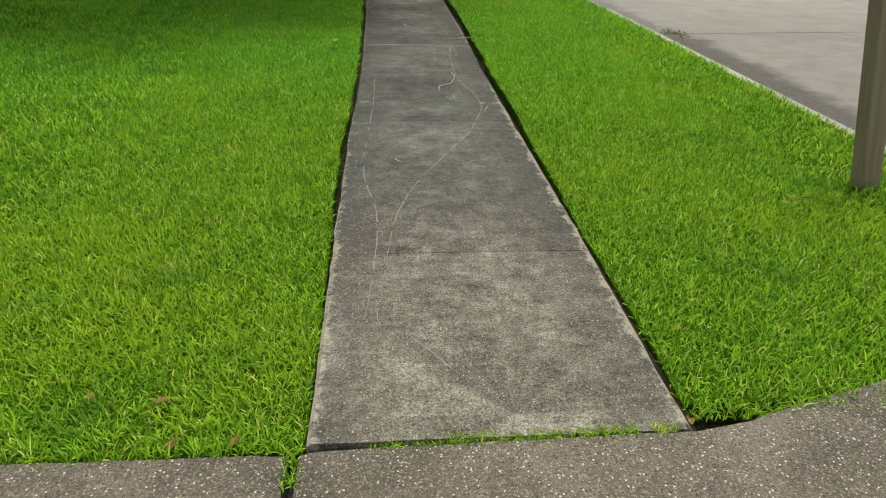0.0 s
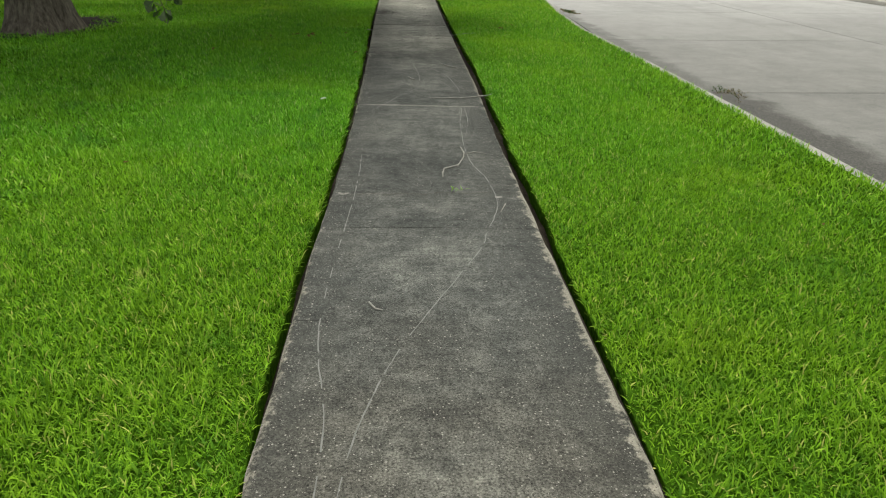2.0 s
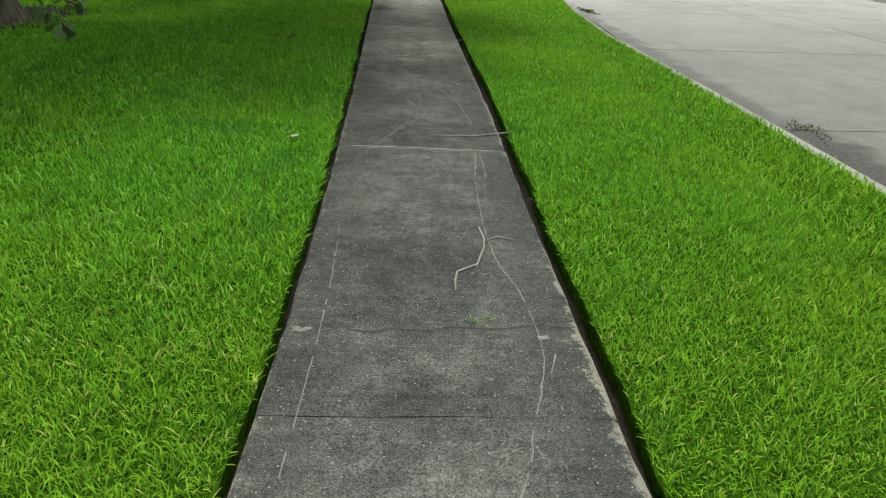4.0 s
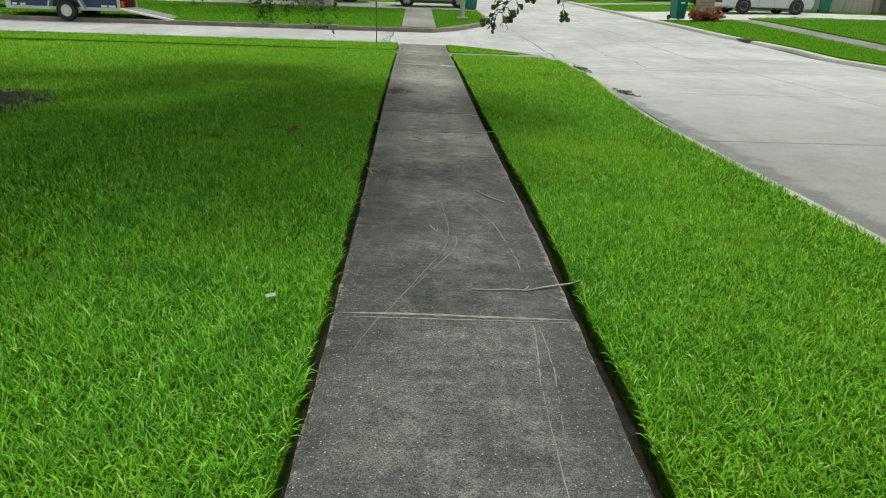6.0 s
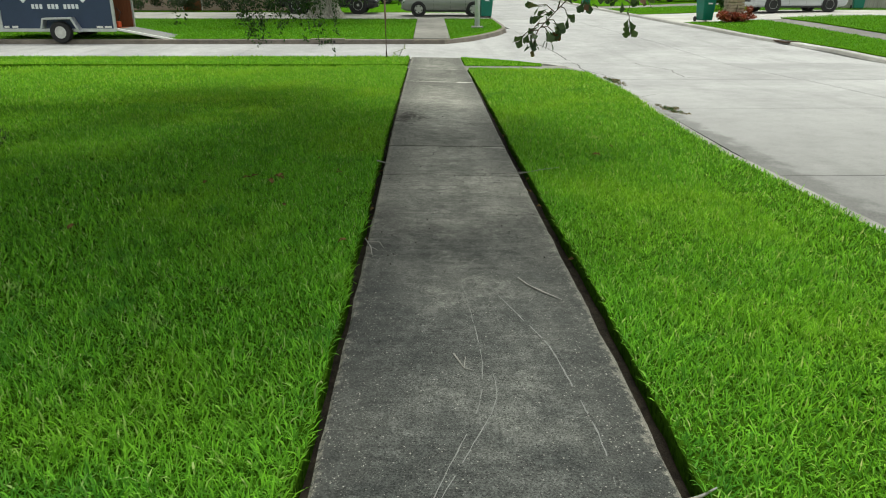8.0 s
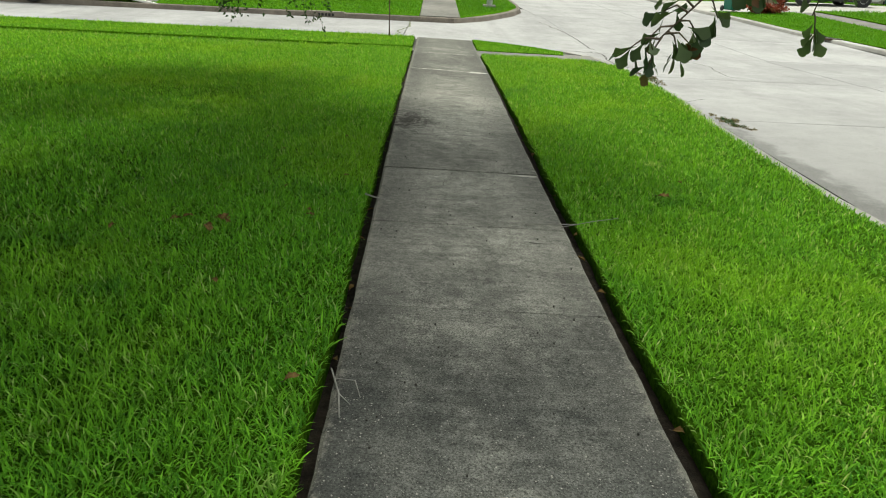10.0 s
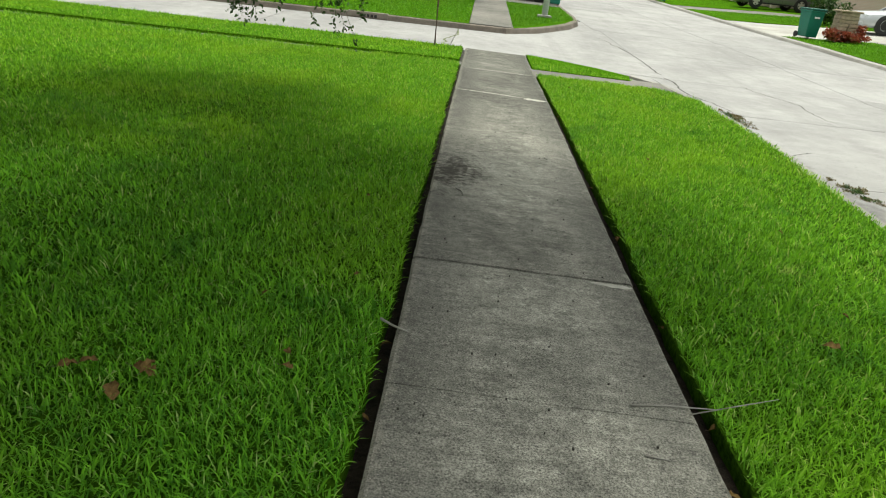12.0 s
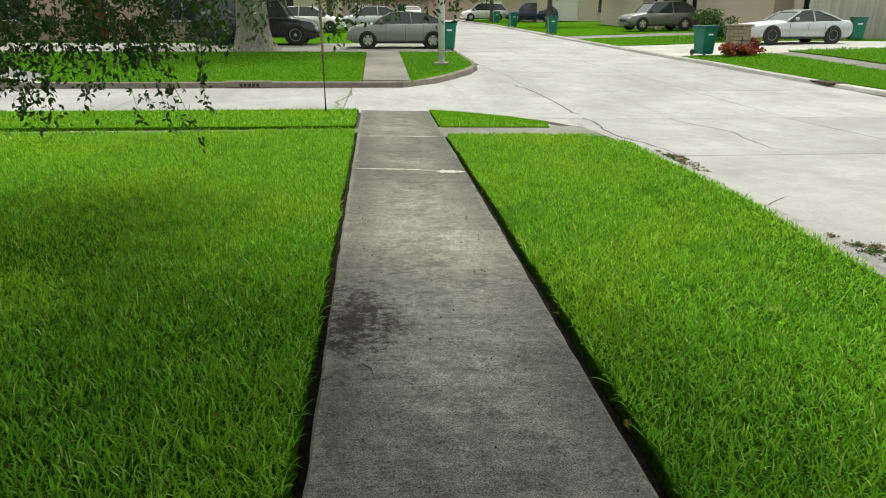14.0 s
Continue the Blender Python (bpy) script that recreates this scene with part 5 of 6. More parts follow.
# ---- vehicles ----
def car(x, y, z, turn, L, W, H, body, label, hood=0.95, deck=1.0, cab=(0.24, 0.40, 0.72, 0.9), wheel=0.33, wb=(0.19, 0.79), rim=None, low=0.20, name="car"):
    """A parked car, nose towards +x of its own. cab: where windscreen, roof and back window begin and end, as shares of the length from the nose."""
    c = thing(name, pose(x, y, z, 0, 0, turn), label, "car", "cars on the street")
    X = lambda u: L / 2 - u * L
    hw = W / 2
    c0, c1, c2, c3 = cab
    # lower body: sections from nose to tail
    prof = [(0.0, 0.62, 0.42, 0.80), (0.015, 0.72, 0.30, 0.88), (0.06, 0.86 * hood, 0.22, 0.96), (c0, hood, low, 1.0), (c1, hood + 0.02, low, 1.0), (0.62, hood + 0.03, low, 1.0),
            (c3, deck, low + 0.02, 0.985), (0.965, deck - 0.03, 0.26, 0.95), (0.99, deck - 0.12, 0.34, 0.90), (1.0, deck - 0.3, 0.42, 0.86)]
    bm = bmesh.new()
    rings = []
    for u, top, bot, w in prof:
        ww = hw * w
        sec = [(-ww * 0.90, bot), (-ww, bot + 0.12), (-ww, bot + (top - bot) * 0.55), (-ww * 0.97, top - 0.09), (-ww * 0.86, top), (0, top + 0.03),
               (ww * 0.86, top), (ww * 0.97, top - 0.09), (ww, bot + (top - bot) * 0.55), (ww, bot + 0.12), (ww * 0.90, bot)]
        rings.append([bm.verts.new((X(u), a, b)) for a, b in sec])
    for p, q in zip(rings, rings[1:]):
        for k in range(len(p)):
            j = (k + 1) % len(p)
            bm.faces.new((p[k], q[k], q[j], p[j]))
    bm.faces.new(rings[0])
    bm.faces.new(rings[-1][::-1])
    bmesh.ops.recalc_face_normals(bm, faces=bm.faces)
    shell = part("body", bm, body, c, smooth=True)
    # glasshouse
    bm = bmesh.new()
    tops = [(c0, hood - 0.02, 0.92), (c1, H - 0.05, 0.76), ((c1 + c2) / 2, H - 0.02, 0.76), (c2, H - 0.06, 0.74), (c3, deck - 0.02, 0.9)]
    rings = []
    for u, top, w in tops:
        rings.append([bm.verts.new((X(u), s * a, b)) for s, a, b in ((-1, hw * 0.93, hood - 0.05), (-1, hw * w, top), (1, hw * w, top), (1, hw * 0.93, hood - 0.05))])
    for p, q in zip(rings, rings[1:]):
        for k in range(4):
            j = (k + 1) % 4
            bm.faces.new((p[k], q[k], q[j], p[j]))
    bmesh.ops.recalc_face_normals(bm, faces=bm.faces)
    panes = {"windscreen": [1], "rear_window": [4 * 3 + 1], "side_window": [0, 4, 8, 12], "side_window.001": [2, 6, 10, 14]}
    bm.faces.ensure_lookup_table()
    for label_, which in panes.items():
        one = bmesh.new()
        for i in which:
            one.faces.new([one.verts.new(v.co) for v in bm.faces[i].verts])
        part(label_.split(".")[0], one, M_GLASS, c)
    bm.free()
    # roof and pillars
    bm = bmesh.new()
    add = []
    rows = [(c1 - 0.02, H - 0.10, 0.77), (c1 + 0.02, H - 0.025, 0.775), ((c1 + c2) / 2, H, 0.78), (c2, H - 0.035, 0.76), (c2 + 0.03, H - 0.11, 0.76)]
    for u, top, w in rows:
        add.append([bm.verts.new((X(u), s * hw * w * k, top + 0.012 - (0.03 if k > 0.9 else 0))) for s, k in ((-1, 1), (-1, 0.8), (1, 0.8), (1, 1))])
    for p, q in zip(add, add[1:]):
        for k in range(3):
            bm.faces.new((p[k], q[k], q[k + 1], p[k + 1]))
    bmesh.ops.solidify(bm, geom=bm.faces[:], thickness=0.03)
    part("roof", bm, body, c, smooth=True)
    for s in (-1, 1):
        for (u0, z0, w0), (u1, z1, w1) in (((c0, hood, 0.93), (c1, H - 0.06, 0.77)), ((c2, H - 0.06, 0.76), (c3, deck, 0.91)),
                                           (((c1 + c2) / 2 + 0.02, H - 0.05, 0.77), ((c1 + c2) / 2 + 0.03, hood, 0.945))):
            bm = tube([(X(u0), s * hw * w0, z0), (X((u0 + u1) / 2), s * hw * (w0 + w1) / 2 * 1.01, (z0 + z1) / 2 + 0.015), (X(u1), s * hw * w1, z1)], [0.032, 0.03, 0.032], 6)
            part("pillar", bm, body, c)
        part("mirror", box((X(c0 + 0.075) - 0.06, s * hw * 1.0 - 0.06 + 0.06 * s, hood + 0.02), (X(c0 + 0.075) + 0.06, s * hw * 1.0 + 0.06 + 0.06 * s, hood + 0.15), 0.02), body, c)
        part("sill", box((X(0.72), s * hw * 0.985 - 0.02, low - 0.01), (X(0.27), s * hw * 0.985 + 0.02, low + 0.07), 0.01), M_TRIM, c)
        part("door_handle", box((X(0.56), s * hw - 0.01, hood - 0.20), (X(0.52), s * hw + 0.012, hood - 0.17), 0.004), body, c)
        for u in (0.355, 0.535, 0.70):
            part("door_gap", box((X(u) - 0.004, s * hw - 0.006, low + 0.1), (X(u) + 0.004, s * hw + 0.003, hood - 0.06)), M_TRIM, c)
        part("headlamp", box((X(0.055), s * hw * 0.72 - 0.16, 0.60), (X(0.008), s * hw * 0.72 + 0.13, 0.73), 0.025), M_LAMP, c)
        part("tail_lamp", box((X(0.997), s * hw * 0.72 - 0.15, deck - 0.30), (X(0.955), s * hw * 0.72 + 0.13, deck - 0.14), 0.02), M_TAIL, c)
        for u in wb:
            arch = part("wheel_arch", disc(wheel * 1.16, 0.10, 24), M_TRIM, c)
            arch.matrix_local = pose(X(u), s * (hw - 0.045), wheel, 0, 0, 0)
            w = part("wheel", disc(wheel, 0.2, 28, wheel * 0.62), M_RUBBER, c)
            w.matrix_local = pose(X(u), s * (hw - 0.07), wheel)
            bm = disc(wheel * 0.18, 0.16, 12)
            for k in range(5):
                m = Matrix.Rotation(2 * math.pi * k / 5, 4, "Y")
                add_box(bm, (-0.035 if rim else -0.062, -0.06, wheel * 0.1), (0.035 if rim else 0.062, 0.085, wheel * 0.64), 0.01, m)
            part("rim", bm, rim or M_ALLOY, w)
            hoop = disc(wheel * 0.66, 0.17, 28, wheel * 0.57)
            part("rim_ring", hoop, M_ALLOY, w)
    part("grille", box((X(0.03), -hw * 0.45, 0.45), (X(-0.002), hw * 0.45, 0.62), 0.02), M_TRIM, c)
    part("number_plate", box((X(1.004), -0.2, 0.62), (X(0.99), 0.2, 0.75), 0.005), M_LETTER, c, "blank pale number plate")
    part("bumper", box((X(0.03), -hw * 0.8, 0.30), (X(-0.004), hw * 0.8, 0.42), 0.03), body, c)
    return c


P_SILVER = plain("silver_paint", (0.50, 0.52, 0.55), 0.28, 0.35, vary=0.04, spec=0.6)
P_GREYGREEN = plain("grey_green_paint", (0.27, 0.29, 0.26), 0.3, 0.4, vary=0.05, spec=0.6)
P_GUN = plain("gunmetal_paint", (0.19, 0.185, 0.19), 0.3, 0.4, vary=0.05, spec=0.6)
P_BLACK = plain("black_paint", (0.012, 0.013, 0.016), 0.2, 0.0, vary=0.05, spec=0.7)
P_NAVY = plain("dark_blue_paint", (0.02, 0.03, 0.075), 0.25, 0.2, vary=0.05, spec=0.6)
P_WHITE = plain("white_car_paint", (0.75, 0.75, 0.75), 0.3, 0.0, vary=0.03, spec=0.6)

car(0.66, 40.5, base(40.5) + 0.075, 180, 4.3, 1.7, 1.40, P_GREYGREEN, "grey-green four-door sedan parked across a driveway", wheel=0.31)
car(-5.3, 42.9, base(42.9) + 0.075, 0, 5.1, 2.0, 1.92, P_BLACK, "large black four-wheel-drive with chrome wheels on a driveway", hood=1.13, deck=1.15, cab=(0.24, 0.34, 0.90, 0.985), wheel=0.40, low=0.3)
car(17.75, 41.3, east_height(18, 41.3) - 0.012, 184, 4.75, 1.86, 1.38, P_SILVER, "silver two-door sports coupe with black wheels on a driveway", hood=0.92, deck=0.98, cab=(0.33, 0.47, 0.66, 0.86), wheel=0.35, rim=M_BLACKRIM, low=0.2)
car(17.45, 56.0, east_height(18, 56.0) + 0.02, 186, 4.75, 1.88, 1.70, P_GUN, "gunmetal grey crossover parked on a driveway", hood=1.02, deck=1.1, cab=(0.24, 0.37, 0.80, 0.965), wheel=0.36, low=0.25)
car(14.2, 79.0, east_height(14.2, 79.0), 172, 4.8, 1.9, 1.7, P_NAVY, "dark blue crossover parked far along the street", hood=1.02, deck=1.1, cab=(0.24, 0.37, 0.80, 0.965), wheel=0.36)
car(11.0, 88.0, east_height(11.0, 88.0), 180, 4.8, 1.9, 1.75, P_WHITE, "white van parked far along the street", hood=1.05, deck=1.1, cab=(0.2, 0.34, 0.86, 0.975), wheel=0.36)
car(-4.5, 56.0, base(56) + 0.06, 0, 4.6, 1.8, 1.5, P_WHITE, "white car parked behind the sedan", wheel=0.32)
car(-0.6, 58.5, base(58.5) + 0.06, 180, 4.6, 1.8, 1.5, P_SILVER, "silver car parked up the street", wheel=0.32)
car(3.6, 93.0, base(93) - 0.08, 95, 4.6, 1.8, 1.5, P_WHITE, "white car far up the street", wheel=0.32)

# enclosed cargo trailer, its ramp down
tr = thing("cargo_trailer", pose(-11.9, 29.2, base(29.2) - 0.08), "dark blue enclosed trailer with white lettering and lowered ramp", "trailer", "")
part("side_panel", box((-1.95, -0.72, 0.42), (1.72, -0.69, 2.15), 0.008), M_NAVY, tr)
part("side_panel", box((-1.95, 0.83, 0.42), (1.72, 0.86, 2.15), 0.008), M_NAVY, tr)
part("front_panel", box((-1.98, -0.70, 0.42), (-1.95, 0.84, 2.15)), M_NAVY, tr)
part("roof", box((-2.0, -0.74, 2.15), (1.76, 0.88, 2.2), 0.02), M_ALU, tr)
part("floor", box((-1.95, -0.70, 0.36), (1.72, 0.84, 0.42)), M_PLY, tr)
part("lining", box((-1.9, 0.79, 0.43), (1.7, 0.826, 2.1)), M_PLY, tr, "reddish plywood lining")
part("bottom_rail", box((-1.97, -0.75, 0.34), (1.74, -0.69, 0.44), 0.01), M_ALU, tr)
for x in (-1.95, 1.70):
    part("corner_post", box((x - 0.03, -0.745, 0.36), (x + 0.05, -0.66, 2.15), 0.012), M_ALU, tr)
part("corner_post", box((1.67, 0.80, 0.36), (1.75, 0.88, 2.15), 0.012), M_ALU, tr)
part("stone_guard", box((-1.985, -0.752, 0.42), (-1.80, -0.70, 1.05), 0.006), M_ALU, tr)
wheel_ = part("wheel", disc(0.33, 0.2, 28, 0.19), M_RUBBER, tr)
wheel_.matrix_local = pose(0.05, -0.83, 0.33)
bm = disc(0.2, 0.12, 24, 0.14)
for k in range(8):
    add_box(bm, (-0.025, -0.055, 0.05), (0.025, 0.055, 0.15), 0.006, Matrix.Rotation(math.pi * k / 4, 4, "Y"))
part("rim", bm, M_WHITE, wheel_, "white spoked steel rim")
part("hub", disc(0.065, 0.15, 14), M_WHITE, wheel_)
part("rim_dish", disc(0.188, 0.05, 24), M_WHITE, wheel_)
wheel_ = part("wheel", disc(0.33, 0.2, 24), M_RUBBER, tr)
wheel_.matrix_local = pose(0.05, 0.95, 0.33)
bm = bmesh.new()
for a, b in (((-0.50, 0.44), (-0.40, 0.76)), ((-0.40, 0.74), (0.48, 0.76)), ((0.46, 0.76), (0.68, 0.34))):
    d = Vector((b[0] - a[0], 0, b[1] - a[1]))
    add_box(bm, (0, -0.98, -0.03), (d.length, -0.70, 0.03), 0.015, Matrix.Translation((a[0], 0, a[1])) @ Matrix.Rotation(-math.atan2(d.z, d.x), 4, "Y"))
part("mudguard", bm, M_ALU, tr)
for x0, x1 in ((-1.75, -1.6), (-1.5, -1.32), (1.15, 1.35), (1.4, 1.62)):
    part("marker_lamp", box((x0, -0.765, 0.455), (x1, -0.748, 0.52), 0.005), M_WHITE, tr)
ramp_ = part("ramp", box((0, -0.66, -0.03), (2.1, 0.80, 0.03), 0.01, pose(1.74, 0, 0.40, 0, 10.5, 0)), M_RAMP, tr, "dull grey steel loading ramp")
part("ramp_rail", box((0, -0.70, -0.02), (2.1, -0.64, 0.05), 0.01, pose(1.74, 0, 0.40, 0, 10.5, 0)), M_WHITE, ramp_)
part("ramp_flap", box((2.1, -0.5, -0.02), (2.75, 0.80, 0.015), 0.006, pose(1.74, 0.1, 0.38, 0, 8.5, 0)), M_RAMP, ramp_)
part("tongue", box((-3.2, -0.05, 0.32), (-1.95, 0.15, 0.42), 0.01), M_TRIM, tr)
# lettering becomes an arch of plain bars and a row of bars
for k in range(11):
    a = -0.95 + 0.19 * k
    if k in (4, 8):
        continue
    part("lettering", box((-0.075, -0.728, -0.13), (0.06, -0.72, 0.13), 0.0, Matrix.Translation((-0.1 + 1.35 * math.sin(a * 0.85), 0, 0.62 + 1.05 * math.cos(a * 0.85))) @ Matrix.Rotation(a * 0.85, 4, "Y")), M_LETTER, tr)
for k in range(12):
    if k not in (3, 7):
        part("lettering", box((-0.80 + 0.125 * k, -0.728, 1.03), (-0.80 + 0.125 * k + 0.085, -0.72, 1.17)), M_LETTER, tr)
tool = thing("garden_tool", pose(-11.95 + 1.4, 29.2 + 0.2, base(29.2) + 0.345), "small orange and white garden machine inside the trailer", "tool")
part("engine", box((-0.16, -0.14, 0.0), (0.16, 0.14, 0.2), 0.04), plain("orange_plastic", (0.5, 0.07, 0.02), 0.4), tool)
part("tank", box((-0.1, -0.18, 0.0), (0.05, -0.1, 0.12), 0.02), M_WHITE, tool)
part("handle", tube([(0.1, 0, 0.15), (0.2, 0.05, 0.5), (0.05, 0.05, 0.62)], [0.015, 0.015, 0.015], 6), M_TRIM, tool)


# ---- houses ----
def house(x, y, z, turn, w, d, h, wall, label, openings, roof_h=2.0, eave=0.6, posts=()):
    """A low house, its front along -y of its own. openings: (kind, x, z, width, height)."""
    t = thing("house", pose(x, y, z, 0, 0, turn), label, "house", "houses along the street")
    xs = sorted(openings, key=lambda o: o[1])
    cur = -w / 2
    for kind, ox, oz_, ow, oh in xs:
        part("wall", box((cur, 0, -0.4), (ox - ow / 2, 0.25, h)), wall, t)
        part("lintel", box((ox - ow / 2, 0, oz_ + oh), (ox + ow / 2, 0.25, h)), wall, t)
        if oz_ > 0.02:
            part("wall", box((ox - ow / 2, 0, -0.4), (ox + ow / 2, 0.25, oz_)), wall, t)
        cur = ox + ow / 2
    part("wall", box((cur, 0, -0.4), (w / 2, 0.25, h)), wall, t)
    part("side_wall", box((-w / 2, 0.25, -0.4), (-w / 2 + 0.25, d, h)), wall, t)
    part("side_wall", box((w / 2 - 0.25, 0.25, -0.4), (w / 2, d, h)), wall, t)
    part("back_wall", box((-w / 2, d, -0.4), (w / 2, d + 0.25, h)), wall, t)
    for kind, ox, oz_, ow, oh in xs:
        a, b = ox - ow / 2, ox + ow / 2
        if kind == "garage":
            g_ = part("garage_door", box((a, 0.1, oz_), (b, 0.16, oz_ + oh)), M_WHITE, t, "white panelled garage door")
            for i in range(4):
                for j in range(max(2, int(ow))):
                    px, pw = a + (ow / max(2, int(ow))) * j, ow / max(2, int(ow))
                    part("door_panel", box((px + 0.06, 0.085, oz_ + oh / 4 * i + 0.06), (px + pw - 0.06, 0.102, oz_ + oh / 4 * (i + 1) - 0.06), 0.01), M_WHITE, g_)
        elif kind == "window":
            win = part("window", box((a, 0.12, oz_), (b, 0.14, oz_ + oh)), M_GLASS, t, "dark glazed window")
            for q in ((a, oz_, a + 0.06, oz_ + oh), (b - 0.06, oz_, b, oz_ + oh), (a, oz_ + oh - 0.06, b, oz_ + oh), (a, oz_, b, oz_ + 0.06), (ox - 0.025, oz_, ox + 0.025, oz_ + oh)):
                part("frame", box((q[0], 0.07, q[1]), (q[2], 0.118, q[3])), M_WHITE, win)
            part("sill", box((a - 0.06, -0.06, oz_ - 0.08), (b + 0.06, 0.06, oz_)), M_KERB, win)
        else:
            dr = part("door", box((a, 0.1, oz_), (b, 0.16, oz_ + oh)), M_TRIM if kind == "recess" else M_PLY, t)
            part("frame", box((a - 0.07, -0.02, oz_), (a, 0.1, oz_ + oh + 0.07)), M_WHITE, dr)
            part("frame", box((b, -0.02, oz_), (b + 0.07, 0.1, oz_ + oh + 0.07)), M_WHITE, dr)
    for px in posts:
        part("porch_post", box((px - 0.16, -1.9, -0.4), (px + 0.16, -1.58, h - 0.05), 0.02), wall, t)
    if posts:
        part("porch_beam", box((min(posts) - 0.3, -1.95, h - 0.04), (max(posts) + 0.3, -1.5, h + 0.25)), M_WHITE, t)
    bm = bmesh.new()
    e = eave
    lo = [(-w / 2 - e, -e - (1.6 if posts else 0), h), (w / 2 + e, -e - (1.6 if posts else 0), h), (w / 2 + e, d + e, h), (-w / 2 - e, d + e, h)]
    hi = [(-w / 2 + d * 0.35, d / 2, h + roof_h), (w / 2 - d * 0.35, d / 2, h + roof_h)]
    v = [bm.verts.new(p) for p in lo + hi]
    for f in ((0, 1, 5, 4), (2, 3, 4, 5), (1, 2, 5), (3, 0, 4), (3, 2, 1, 0)):
        bm.faces.new([v[i] for i in f])
    part("roof", bm, M_SHINGLE, t)
    part("fascia", box((-w / 2 - e, lo[0][1] - 0.03, h - 0.12), (w / 2 + e, lo[0][1], h + 0.06)), M_WHITE, t)
    return t


house(-15.5, 46.0, base(46) + 0.05, 0, 18, 9, 2.9, M_BRICK, "low pink brick house behind a dark hedge", [("window", -6.2, 0.85, 1.8, 1.4), ("window", -1.5, 0.85, 1.8, 1.4), ("door", 2.3, 0.0, 1.0, 2.1), ("window", 6.2, 0.85, 1.6, 1.4)])
house(27.5, 47.0, east_height(27, 47) + 0.02, 0, 15, 9, 2.9, M_BRICK_RED, "brown brick house with a columned carport", [("recess", -5.6, 0, 1.6, 2.3), ("window", -2.7, 0.6, 1.3, 1.6), ("recess", -0.6, 0, 1.5, 2.3), ("garage", 4.2, 0, 3.2, 2.2)], posts=(-7.2, -5.2, -3.2, -1.2))
house(31.0, 60.5, east_height(31, 60.5), 0, 26, 9, 2.9, M_BRICK_TAN, "long low tan brick house with white garage doors", [("window", -11.6, 0.7, 1.2, 1.5), ("recess", -9.6, 0, 1.1, 2.2), ("garage", -6.8, 0, 2.6, 2.2), ("window", -3.6, 0.7, 1.5, 1.5), ("garage", 0, 0, 3, 2.2), ("door", 5.0, 0.0, 1.0, 2.1)], posts=(-12.4, -10.4, -8.4, -5.2))
house(24.5, 78.0, east_height(24.5, 78), 0, 20, 9, 2.9, M_BRICK_TAN, "tan brick house far along the street", [("garage", -7.5, 0, 2.8, 2.2), ("window", -3.6, 0.7, 1.4, 1.5), ("recess", -0.5, 0, 1.1, 2.2), ("window", 3.5, 0.7, 1.5, 1.5)])
house(19.0, 100.0, base(100), 20, 20, 9, 2.9, M_BRICK, "pale brick house at the street's far bend", [("garage", -6, 0, 3, 2.2), ("window", 0, 0.7, 1.6, 1.5), ("door", 4, 0, 1, 2.1)])
house(-14.0, 84.0, base(84), 0, 20, 9, 2.9, M_BRICK_TAN, "brick house behind the far trees", [("window", -5, 0.7, 1.6, 1.5), ("door", 0, 0, 1, 2.1), ("window", 5, 0.7, 1.6, 1.5)])
house(-2.0, 132.0, base(95), -8, 26, 9, 2.9, M_BRICK, "pale house closing the far street", [("window", -7, 0.7, 1.6, 1.5), ("garage", 0, 0, 3, 2.2), ("window", 6, 0.7, 1.6, 1.5)])
gar = house(30.6, 38.6, east_height(30, 38.6), -8, 9, 7, 2.9, M_WHITE, "white rendered garage wing beside the driveway", [("garage", -2.0, 0, 3.4, 2.2)])

fence = thing("board_fence", pose(20.6, 44.7, east_height(22, 44.7), 0, 0, -4), "weathered grey vertical board fence beside the driveway", "fence")
me = None
for k in range(24):
    if me is None:
        b_ = part("board", box((-0.1, -0.012, -0.1), (0.1, 0.012, 1.95), 0.004), M_SIDING, fence)
        me = b_.data
        b_.matrix_local = pose(0, 0, 0)
    else:
        share("board", me, pose(0.212 * k, random.uniform(-0.01, 0.01), random.uniform(-0.03, 0.02)), fence)
part("rail", box((-0.1, 0.014, 0.4), (5.0, 0.06, 0.5)), M_SIDING, fence)
part("rail", box((-0.1, 0.014, 1.5), (5.0, 0.06, 1.6)), M_SIDING, fence)


# ---- litter and marks on the walk ----
def wz(x, y):
    """Height of the slabs' tops."""
    k = max(0, sum(1 for j, _ in joints if j <= y) - 1)
    return base(y) - 0.018 * x + (tilts[min(k, len(tilts) - 1)] if y < 24.4 else 0)


